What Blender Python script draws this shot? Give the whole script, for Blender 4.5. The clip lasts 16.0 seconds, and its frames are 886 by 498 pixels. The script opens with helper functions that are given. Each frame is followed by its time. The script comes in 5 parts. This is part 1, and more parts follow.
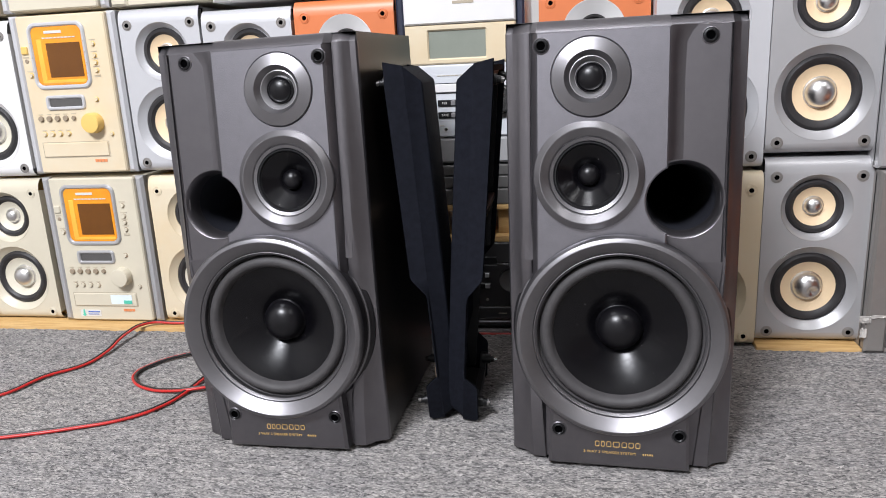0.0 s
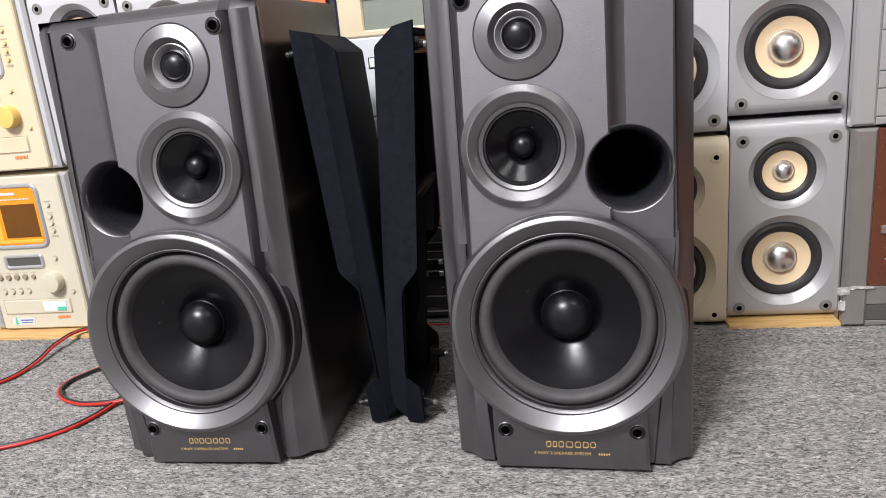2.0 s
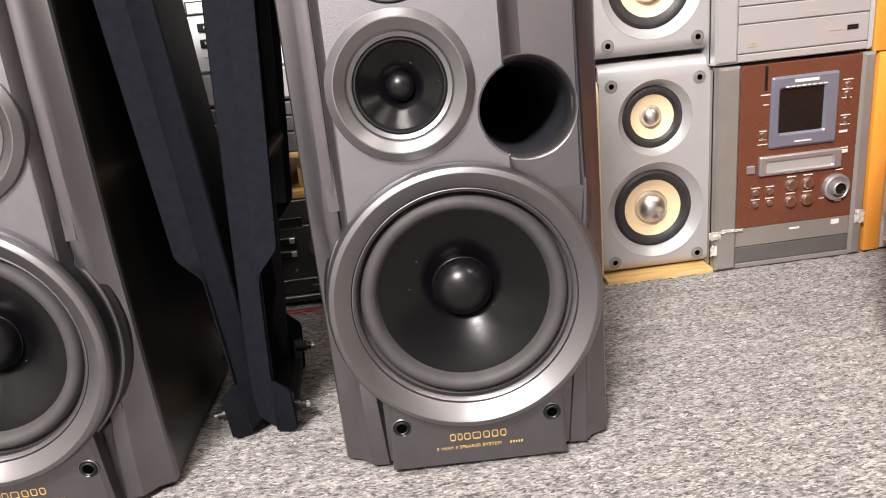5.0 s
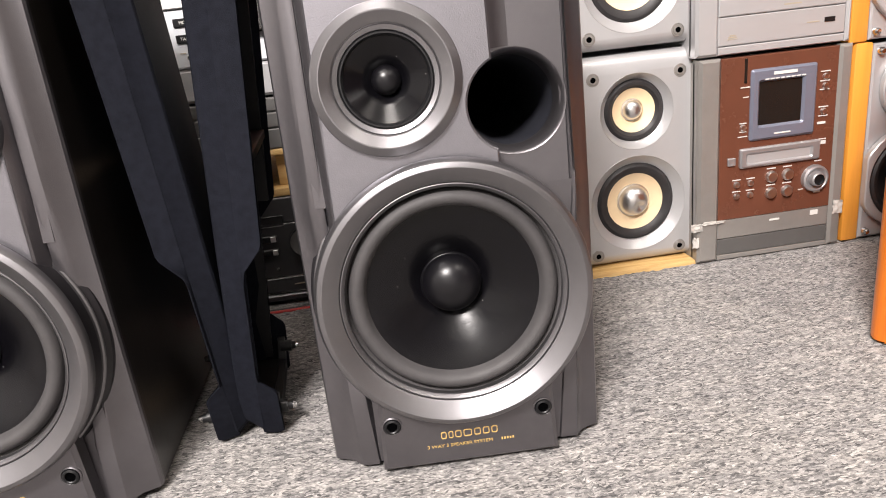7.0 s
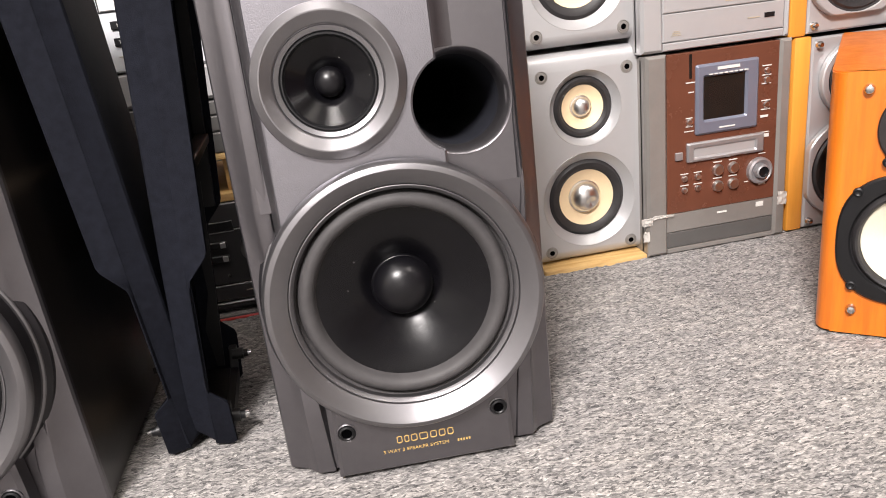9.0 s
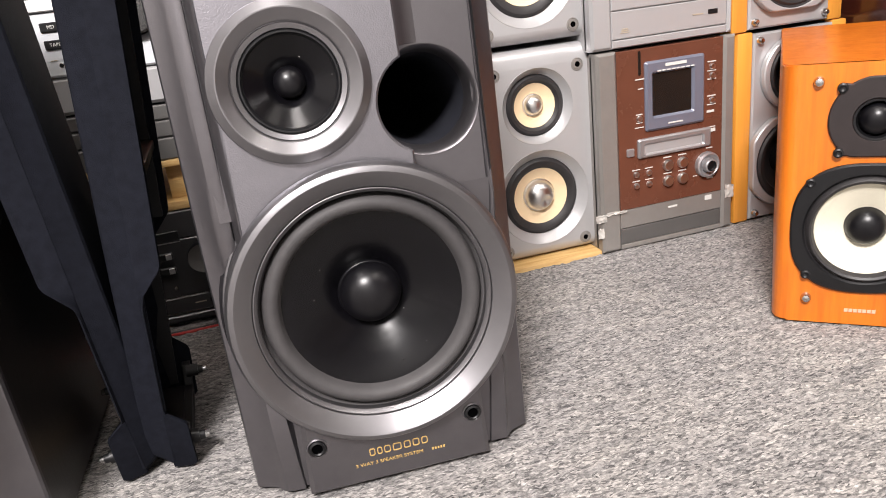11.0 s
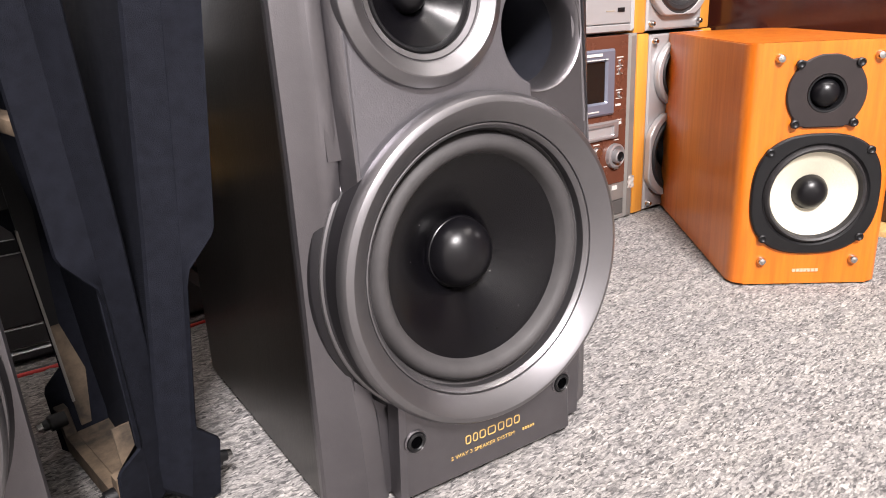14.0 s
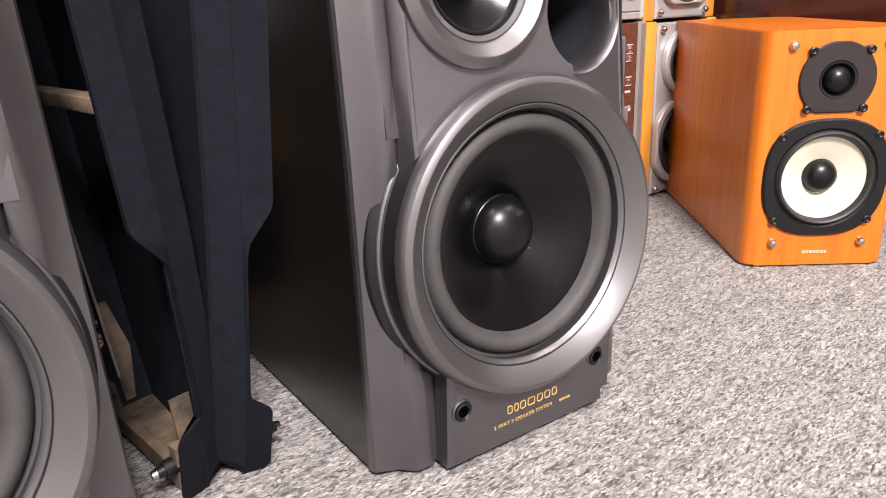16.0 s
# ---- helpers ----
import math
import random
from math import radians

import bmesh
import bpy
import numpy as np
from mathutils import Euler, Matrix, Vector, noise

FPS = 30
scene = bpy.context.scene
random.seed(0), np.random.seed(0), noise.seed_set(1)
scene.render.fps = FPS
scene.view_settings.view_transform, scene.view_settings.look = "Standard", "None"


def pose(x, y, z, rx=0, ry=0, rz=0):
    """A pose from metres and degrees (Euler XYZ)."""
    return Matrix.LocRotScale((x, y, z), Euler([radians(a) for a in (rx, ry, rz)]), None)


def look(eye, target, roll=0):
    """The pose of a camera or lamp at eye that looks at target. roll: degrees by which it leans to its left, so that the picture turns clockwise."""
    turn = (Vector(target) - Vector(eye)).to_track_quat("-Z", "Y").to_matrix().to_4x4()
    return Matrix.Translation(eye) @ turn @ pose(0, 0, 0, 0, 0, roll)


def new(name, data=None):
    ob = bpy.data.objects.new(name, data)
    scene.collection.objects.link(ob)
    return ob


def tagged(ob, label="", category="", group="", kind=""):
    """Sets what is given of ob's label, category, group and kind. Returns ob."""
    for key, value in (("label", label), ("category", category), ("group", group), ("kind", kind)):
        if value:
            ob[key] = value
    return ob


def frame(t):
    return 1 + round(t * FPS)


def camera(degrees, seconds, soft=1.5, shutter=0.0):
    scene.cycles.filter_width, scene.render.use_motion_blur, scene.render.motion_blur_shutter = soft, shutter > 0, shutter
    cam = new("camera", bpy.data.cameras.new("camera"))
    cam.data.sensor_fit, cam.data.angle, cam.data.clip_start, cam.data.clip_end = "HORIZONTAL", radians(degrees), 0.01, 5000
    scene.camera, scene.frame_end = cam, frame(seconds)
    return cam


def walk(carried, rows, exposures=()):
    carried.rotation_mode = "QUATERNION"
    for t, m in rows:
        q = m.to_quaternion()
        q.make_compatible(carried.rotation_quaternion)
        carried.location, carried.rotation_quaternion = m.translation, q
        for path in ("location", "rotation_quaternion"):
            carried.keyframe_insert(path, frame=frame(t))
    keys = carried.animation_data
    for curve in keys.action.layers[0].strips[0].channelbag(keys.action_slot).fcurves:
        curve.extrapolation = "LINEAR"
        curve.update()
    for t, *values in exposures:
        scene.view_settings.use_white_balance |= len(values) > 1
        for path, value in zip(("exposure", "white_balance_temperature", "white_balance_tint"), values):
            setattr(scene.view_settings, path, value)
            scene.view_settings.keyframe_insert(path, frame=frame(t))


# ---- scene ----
cam = camera(62.8, 16.0, soft=1.0, shutter=0.0)
PATH = [
    (0, (0.012, -0.623, 0.379), (-0.336, 1.282, -0.123), -2.8),
    (0.5, (0.026, -0.619, 0.38), (-0.347, 1.283, -0.114), -3.2),
    (1, (0.04, -0.606, 0.377), (-0.35, 1.293, -0.118), -4.1),
    (1.5, (0.049, -0.582, 0.369), (-0.328, 1.315, -0.14), -4.8),
    (2, (0.055, -0.547, 0.358), (-0.272, 1.35, -0.184), -5.3),
    (2.5, (0.053, -0.511, 0.341), (-0.191, 1.384, -0.248), -5.8),
    (3, (0.045, -0.486, 0.327), (-0.113, 1.411, -0.288), -6.0),
    (3.5, (0.031, -0.475, 0.325), (-0.057, 1.423, -0.301), -6.1),
    (4, (0.02, -0.464, 0.325), (0.027, 1.434, -0.304), -6.0),
    (6.5, (0.008, -0.448, 0.321), (0.181, 1.434, -0.333), -6.2),
    (7, (0.004, -0.446, 0.322), (0.195, 1.434, -0.333), -6.2),
    (7.5, (0.001, -0.444, 0.323), (0.237, 1.431, -0.334), -6.0),
    (8, (0.005, -0.439, 0.32), (0.281, 1.419, -0.366), -5.9),
    (8.5, (0.01, -0.443, 0.323), (0.295, 1.417, -0.354), -6.6),
    (9, (0.011, -0.442, 0.322), (0.311, 1.418, -0.349), -6.7),
    (11.5, (-0.022, -0.407, 0.319), (0.534, 1.384, -0.378), -6.6),
    (12, (-0.053, -0.374, 0.306), (0.616, 1.369, -0.41), -5.7),
    (12.5, (-0.09, -0.349, 0.288), (0.691, 1.34, -0.445), -4.5),
    (13, (-0.124, -0.328, 0.276), (0.774, 1.298, -0.466), -4.7),
    (13.5, (-0.157, -0.307, 0.271), (0.886, 1.257, -0.411), -4.3),
    (14, (-0.189, -0.294, 0.268), (0.925, 1.243, -0.361), -2.7),
    (14.5, (-0.205, -0.286, 0.257), (0.973, 1.212, -0.353), -1.8),
    (15, (-0.218, -0.283, 0.253), (0.963, 1.203, -0.379), -2.3),
    (15.5, (-0.225, -0.282, 0.252), (0.961, 1.197, -0.385), -2.5),
    (16, (-0.227, -0.286, 0.266), (0.915, 1.22, -0.387), -2.4),
]
EXPOSURES = [
    (0.0, -0.94, 5960, 11), (1.5, -0.95, 5970, 10), (2.5, -0.52, 6450, 12), (4.0, -0.23, 6760, 13), (7.0, -0.19, 6700, 13),
    (9.0, -0.24, 6620, 13), (11.5, -0.38, 6560, 13), (12.0, -0.46, 6800, 15), (12.5, -0.44, 6850, 16), (13.5, -0.10, 6560, 15), (14.5, -0.02, 6540, 15), (16.0, -0.16, 6680, 17),
]
walk(cam, [(t, look(eye, target, roll)) for t, eye, target, roll in PATH], EXPOSURES)

# ---------------------------------------------------------------- light
world = bpy.data.worlds.new("world")
scene.world = world
world.use_nodes = True
world.node_tree.nodes["Background"].inputs[0].default_value = (0.9, 0.95, 1.0, 1)
world.node_tree.nodes["Background"].inputs[1].default_value = 0.02


def area_lamp(name, eye, target, sx, sy, watts, colour):
    data = bpy.data.lights.new(name, "AREA")
    data.shape, data.size, data.size_y, data.energy, data.color = "RECTANGLE", sx, sy, watts, colour
    ob = new(name, data)
    ob.matrix_world = look(eye, target)
    return ob


area_lamp("unseen_overhead_lamp", (-0.85, -1.95, 2.30), (-0.5, -1.2, 0), 0.70, 0.55, 292, (1.0, 0.97, 0.95))
# guessed fill, added to brighten the carpet and stacks on the right
area_lamp("unseen_overhead_lamp", (1.25, -1.15, 2.30), (1.0, -0.8, 0), 0.40, 0.30, 19, (1.0, 0.95, 0.88))
area_lamp("unseen_overhead_lamp", (-0.05, -0.55, 2.34), (-0.05, -0.55, 0), 0.60, 0.16, 22, (1.0, 0.96, 0.92))

# ---------------------------------------------------------------- materials


def mat(name, colour, rough=0.5, metal=0.0, vary=0.12, scale=18.0, fine=0.0, fine_scale=900.0, coat=0.0,
        spec=0.5, stretch=(1, 1, 1), colour2=None, blotch=0.0, sheen=0.0, dust=0.0):
    """A painted or moulded surface: two scales of colour change, uneven gloss and a fine relief."""
    m = bpy.data.materials.new(name)
    m.use_nodes = True
    nt = m.node_tree
    b = nt.nodes["Principled BSDF"]
    tc = nt.nodes.new("ShaderNodeTexCoord")
    mp = nt.nodes.new("ShaderNodeMapping")
    mp.inputs["Scale"].default_value = stretch
    nt.links.new(tc.outputs["Object"], mp.inputs[0])
    n1 = nt.nodes.new("ShaderNodeTexNoise")
    n1.inputs["Scale"].default_value = scale
    n1.inputs["Detail"].default_value = 6
    n1.inputs["Roughness"].default_value = 0.65
    nt.links.new(mp.outputs[0], n1.inputs["Vector"])
    mix = nt.nodes.new("ShaderNodeMix")
    mix.data_type = "RGBA"
    c2 = colour2 or tuple(c * (1 - vary) for c in colour)
    mix.inputs[6].default_value = (*colour, 1)
    mix.inputs[7].default_value = (*c2, 1)
    ramp = nt.nodes.new("ShaderNodeMapRange")
    ramp.inputs[1].default_value, ramp.inputs[2].default_value = 0.38, 0.66
    nt.links.new(n1.outputs[0], ramp.inputs[0])
    nt.links.new(ramp.outputs[0], mix.inputs[0])
    out = mix.outputs[2]
    if blotch:
        n3 = nt.nodes.new("ShaderNodeTexNoise")
        n3.inputs["Scale"].default_value, n3.inputs["Detail"].default_value = scale * 0.22, 3
        nt.links.new(tc.outputs["Object"], n3.inputs["Vector"])
        hs = nt.nodes.new("ShaderNodeHueSaturation")
        mr = nt.nodes.new("ShaderNodeMapRange")
        mr.inputs[1].default_value, mr.inputs[2].default_value = 0.3, 0.7
        mr.inputs[3].default_value, mr.inputs[4].default_value = 1 - blotch, 1 + blotch
        nt.links.new(n3.outputs[0], mr.inputs[0])
        nt.links.new(mr.outputs[0], hs.inputs["Value"])
        nt.links.new(out, hs.inputs["Color"])
        out = hs.outputs[0]
    if dust:
        vo = nt.nodes.new("ShaderNodeTexVoronoi")
        vo.inputs["Scale"].default_value = 70
        nt.links.new(tc.outputs["Object"], vo.inputs["Vector"])
        sp = nt.nodes.new("ShaderNodeMapRange")
        sp.inputs[1].default_value, sp.inputs[2].default_value = dust, dust * 0.6
        nt.links.new(vo.outputs["Distance"], sp.inputs[0])
        mx = nt.nodes.new("ShaderNodeMix")
        mx.data_type = "RGBA"
        mx.inputs[7].default_value = (0.34, 0.33, 0.32, 1)
        nt.links.new(sp.outputs[0], mx.inputs[0])
        nt.links.new(out, mx.inputs[6])
        out = mx.outputs[2]
    nt.links.new(out, b.inputs["Base Color"])
    rr = nt.nodes.new("ShaderNodeMapRange")
    rr.inputs[3].default_value, rr.inputs[4].default_value = max(0.03, rough - 0.06), min(1, rough + 0.07)
    nt.links.new(n1.outputs[0], rr.inputs[0])
    nt.links.new(rr.outputs[0], b.inputs["Roughness"])
    b.inputs["Metallic"].default_value = metal
    b.inputs["Specular IOR Level"].default_value = spec
    b.inputs["Coat Weight"].default_value = coat
    b.inputs["Coat Roughness"].default_value = 0.15
    b.inputs["Sheen Weight"].default_value = sheen
    if fine:
        n2 = nt.nodes.new("ShaderNodeTexNoise")
        n2.inputs["Scale"].default_value = fine_scale
        n2.inputs["Detail"].default_value = 2
        nt.links.new(mp.outputs[0], n2.inputs["Vector"])
        bump = nt.nodes.new("ShaderNodeBump")
        bump.inputs["Strength"].default_value = fine
        bump.inputs["Distance"].default_value = 0.0006
        nt.links.new(n2.outputs[0], bump.inputs["Height"])
        nt.links.new(bump.outputs[0], b.inputs["Normal"])
    return m


GUNMETAL = mat("gunmetal_plastic", (0.168, 0.160, 0.170), 0.35, 0.9, 0.10, 30, 0.12, 1400)
PEBBLE = mat("pebbled_gunmetal_plastic", (0.242, 0.235, 0.256), 0.38, 0.88, 0.10, 40, 0.24, 1100)
RING = mat("silver_grey_ring_paint", (0.205, 0.199, 0.207), 0.37, 0.9, 0.08, 25, 0.05, 1200, dust=0.025)
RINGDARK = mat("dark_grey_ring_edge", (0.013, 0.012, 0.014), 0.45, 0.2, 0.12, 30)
BRIGHT = mat("bright_silver_paint", (0.44, 0.43, 0.44), 0.34, 0.7, 0.06, 30)
WOOFER_ROLL = mat("grey_black_rubber_roll", (0.050, 0.047, 0.048), 0.62, 0.0, 0.2, 60, 0.08, 800, spec=0.4, dust=0.022)
RUBBER = mat("black_rubber_surround", (0.026, 0.024, 0.025), 0.5, 0.0, 0.3, 60, 0.1, 800, spec=0.45, dust=0.03)
CONE = mat("black_paper_cone", (0.0026, 0.0024, 0.0034), 0.24, 0.0, 0.4, 120, 0.08, 260, spec=0.30, dust=0.032)
CAP = mat("black_dust_cap", (0.004, 0.0037, 0.005), 0.32, 0.0, 0.3, 60, 0.05, 500, spec=0.36)
BLACKP = mat("black_plastic", (0.007, 0.007, 0.008), 0.42, 0.0, 0.3, 60, spec=0.35)
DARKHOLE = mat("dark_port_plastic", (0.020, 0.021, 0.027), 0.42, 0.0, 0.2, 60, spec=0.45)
WOODBLACK = mat("black_ash_veneer", (0.0105, 0.0085, 0.0072), 0.30, 0.0, 0.5, 60, 0.12, 160, stretch=(8, 8, 0.6), spec=0.65)
GOLD = mat("gold_print", (0.62, 0.41, 0.14), 0.4, 0.2, 0.1, 60)
CLOTH = mat("black_grille_cloth", (0.0086, 0.0096, 0.0146), 0.78, 0.0, 0.35, 160, 0.5, 2200, spec=0.09, dust=0.012)
DUSTY = mat("dusty_brown_plastic", (0.165, 0.118, 0.078), 0.75, 0.0, 0.5, 30, 0.4, 400, colour2=(0.03, 0.023, 0.017))
SILVER = mat("silver_plastic", (0.43, 0.425, 0.43), 0.34, 0.35, 0.05, 14, 0.04, 900, blotch=0.04)
SILVERB = mat("silver_white_plastic", (0.66, 0.68, 0.71), 0.33, 0.1, 0.05, 14, 0.04, 900, blotch=0.04)
SILVERW = mat("pale_silver_plastic", (0.53, 0.53, 0.545), 0.34, 0.2, 0.05, 14, 0.04, 900, blotch=0.04)
CREAM = mat("yellowed_cream_plastic", (0.66, 0.575, 0.42), 0.38, 0.0, 0.10, 7, 0.04, 900, colour2=(0.65, 0.52, 0.33), blotch=0.06)
IVORY = mat("ivory_plastic", (0.60, 0.55, 0.43), 0.38, 0.0, 0.08, 9, 0.04, 900, blotch=0.05)
PALE = mat("pale_plastic", (0.71, 0.70, 0.69), 0.35, 0.0, 0.04, 12, 0.03, 900)
YELLOW = mat("yellowed_side_plastic", (0.66, 0.40, 0.11), 0.4, 0.0, 0.15, 8, 0.04, 900)
CONECREAM = mat("cream_paper_cone", (0.78, 0.60, 0.38), 0.55, 0.0, 0.08, 30, 0.2, 420)
CONEWHITE = mat("white_woven_cone", (0.66, 0.62, 0.50), 0.5, 0.0, 0.06, 30, 0.35, 500)
CHROME = mat("satin_chrome_dome", (0.74, 0.73, 0.72), 0.30, 1.0, 0.05, 20)
STEEL = mat("steel_screw", (0.55, 0.54, 0.53), 0.25, 1.0, 0.1, 60)
BROWNF = mat("brown_face_panel", (0.130, 0.048, 0.029), 0.26, 0.1, 0.10, 20, 0.03, 800)
BLUEGREY = mat("blue_grey_bezel", (0.20, 0.21, 0.27), 0.3, 0.4, 0.06, 20)
LCD = mat("dark_display_glass", (0.012, 0.011, 0.010), 0.12, 0.0, 0.2, 20)
LCDBROWN = mat("brown_display_glass", (0.14, 0.050, 0.005), 0.15, 0.0, 0.2, 16)
LCDGREY = mat("grey_green_display", (0.24, 0.26, 0.22), 0.2, 0.0, 0.08, 20)
AMBER = mat("amber_window", (0.80, 0.32, 0.008), 0.16, 0.0, 0.25, 14, coat=0.6, colour2=(0.68, 0.23, 0.004))
# brighter copy of the amber: light on the window's inner walls, put into colour
AMBERLIT = mat("amber_lit_window_wall", (0.88, 0.47, 0.05), 0.2, 0.0, 0.2, 14, coat=0.5)
KNOBY = mat("yellow_knob_plastic", (0.74, 0.50, 0.14), 0.35, 0.0, 0.08, 20)
TANBUT = mat("grey_brown_button", (0.30, 0.24, 0.17), 0.4, 0.0, 0.08, 40)
ORANGE = mat("orange_cherry_veneer", (0.64, 0.170, 0.012), 0.34, 0.0, 0.16, 8, 0.10, 200, stretch=(10, 10, 0.8), colour2=(0.50, 0.112, 0.008), blotch=0.05, coat=0.15)
ORANGEP = mat("orange_side_panel", (0.72, 0.30, 0.045), 0.4, 0.0, 0.12, 10, 0.1, 200, stretch=(14, 14, 0.8))
SALMON = mat("orange_red_front", (0.62, 0.18, 0.06), 0.4, 0.0, 0.08, 14)
MAROON = mat("dark_maroon_lacquer", (0.040, 0.010, 0.007), 0.2, 0.0, 0.35, 8, coat=0.4, stretch=(3, 3, 0.6))
PINE = mat("pale_pine_board", (0.60, 0.40, 0.17), 0.5, 0.0, 0.3, 20, 0.3, 200, stretch=(1, 10, 10), colour2=(0.46, 0.27, 0.09))
RED = mat("red_cable_sheath", (0.48, 0.018, 0.015), 0.33, 0.0, 0.15, 30)
BLACKC = mat("black_cable_sheath", (0.02, 0.018, 0.018), 0.4, 0.0, 0.2, 30)
WHITEP = mat("white_print", (0.62, 0.61, 0.58), 0.5, 0.0, 0.02, 20)
PALEP = mat("faint_print", (0.46, 0.40, 0.30), 0.5, 0.0, 0.02, 20)
GREYP = mat("grey_print", (0.40, 0.345, 0.26), 0.5, 0.0, 0.02, 20)
REDP = mat("red_print", (0.70, 0.25, 0.10), 0.5, 0.0, 0.02, 20)
TEAL = mat("teal_print", (0.10, 0.50, 0.36), 0.4, 0.0, 0.05, 20)
STICKER = mat("pale_blue_sticker", (0.72, 0.80, 0.84), 0.35, 0.0, 0.05, 20)
BLUEP = mat("blue_print", (0.05, 0.12, 0.45), 0.4, 0.0, 0.02, 20)
PLASTER = mat("off_white_ceiling_paint", (0.66, 0.65, 0.63), 0.7, 0.0, 0.06, 3, 0.2, 120)
WALLPAINT = mat("pale_wall_paint", (0.52, 0.51, 0.495), 0.7, 0.0, 0.08, 3, 0.2, 120)
# dark tone chosen to dim what right-facing metal reflects
WALLDIM = mat("brown_grey_dim_reflection", (0.20, 0.17, 0.15), 0.6, 0.0, 0.12, 3, 0.2, 120)
CHARCOAL = mat("charcoal_plastic", (0.030, 0.029, 0.031), 0.35, 0.0, 0.2, 20, 0.05, 900)
BROWNGREY = mat("brown_grey_plastic", (0.022, 0.016, 0.016), 0.5, 0.0, 0.2, 40, 0.1, 900, spec=0.4)
DULL = mat("dull_silver_plastic", (0.115, 0.111, 0.107), 0.35, 0.3, 0.1, 20, 0.04, 900)
# near-black without gloss: the shade deep inside openings, put into the colour
DEEPSHADE = mat("deep_hollow_shade", (0.0012, 0.0012, 0.0014), 0.9, 0.0, 0.1, 20, spec=0.0)
TRIM = mat("worn_silver_trim", (0.30, 0.283, 0.265), 0.32, 0.45, 0.12, 20, 0.05, 900, blotch=0.08)
NAVY = mat("dark_glossy_plastic", (0.03, 0.035, 0.06), 0.15, 0.0, 0.2, 20)
TAPE = mat("clear_sticky_tape", (0.62, 0.60, 0.56), 0.12, 0.2, 0.2, 90, 0.9, 160, coat=0.8)

# ---------------------------------------------------------------- building helpers
TAU = 2 * math.pi


def thing(name, label, category, m=None, group="", kind=""):
    ob = new(name)
    ob.empty_display_size = 0.05
    if m is not None:
        ob.matrix_basis = m
    return tagged(ob, label, category, group, kind)


def part(name, bm, material, parent=None, label="", angle=35, kind=""):
    bmesh.ops.recalc_face_normals(bm, faces=bm.faces)
    me = bpy.data.meshes.new(name)
    bm.to_mesh(me)
    bm.free()
    me.materials.append(material)
    if angle:
        me.shade_smooth()
        me.set_sharp_from_angle(angle=radians(angle))
    ob = new(name, me)
    if parent is not None:
        ob.parent = parent
    return tagged(ob, label, kind=kind)


def box(x0, x1, y0, y1, z0, z1, bev=0.0, seg=2, bm=None):
    bm = bm or bmesh.new()
    r = bmesh.ops.create_cube(bm, size=1.0)
    for v in r["verts"]:
        v.co = Vector((x0 + (v.co.x + 0.5) * (x1 - x0), y0 + (v.co.y + 0.5) * (y1 - y0), z0 + (v.co.z + 0.5) * (z1 - z0)))
    if bev:
        es = list({e for v in r["verts"] for e in v.link_edges})
        bmesh.ops.bevel(bm, geom=es, offset=bev, segments=seg, profile=0.5, affect="EDGES")
    return bm


def lathe(profile, m=None, n=72, bm=None, closed=False):
    """Turn (radius, y) pairs about the y axis; y runs to the back."""
    bm = bm or bmesh.new()
    m = m or Matrix()
    rings = []
    for r, y in profile:
        if r < 1e-6:
            rings.append([bm.verts.new(m @ Vector((0, y, 0)))])
        else:
            rings.append([bm.verts.new(m @ Vector((r * math.cos(TAU * k / n), y, r * math.sin(TAU * k / n)))) for k in range(n)])
    pairs = list(zip(rings, rings[1:])) + ([(rings[-1], rings[0])] if closed else [])
    for a, b in pairs:
        for k in range(n):
            q = (k + 1) % n
            if len(a) == 1 and len(b) == 1:
                continue
            if len(a) == 1:
                bm.faces.new((a[0], b[k], b[q]))
            elif len(b) == 1:
                bm.faces.new((a[k], b[0], a[q]))
            else:
                bm.faces.new((a[k], b[k], b[q], a[q]))
    return bm


def roundrect(x0, x1, z0, z1, r, n=6):
    pts = []
    for cx, cz, a0 in ((x1 - r, z1 - r, 0), (x0 + r, z1 - r, 90), (x0 + r, z0 + r, 180), (x1 - r, z0 + r, 270)):
        for k in range(n + 1):
            a = radians(a0 + 90 * k / n)
            pts.append((cx + r * math.cos(a), cz + r * math.sin(a)))
    return pts


def circle(cx, cz, r, n=48):
    return [(cx + r * math.cos(TAU * k / n), cz + r * math.sin(TAU * k / n)) for k in range(n)]


def offset(loop, d):
    """The 2D loop moved inwards by d (counter-clockwise loops shrink, clockwise ones grow)."""
    out = []
    n = len(loop)
    for k in range(n):
        p, a, b = Vector(loop[k]), Vector(loop[k - 1]), Vector(loop[(k + 1) % n])
        e1, e2 = (p - a).normalized(), (b - p).normalized()
        n1, n2 = Vector((-e1.y, e1.x)), Vector((-e2.y, e2.x))
        s = n1 + n2
        s = s * (1.0 / max(0.35, s.length_squared / 2)) if s.length > 1e-6 else n1
        out.append(tuple(p + d * s))
    return out


def area2(loop):
    return sum(a[0] * b[1] - b[0] * a[1] for a, b in zip(loop, loop[1:] + loop[:1]))


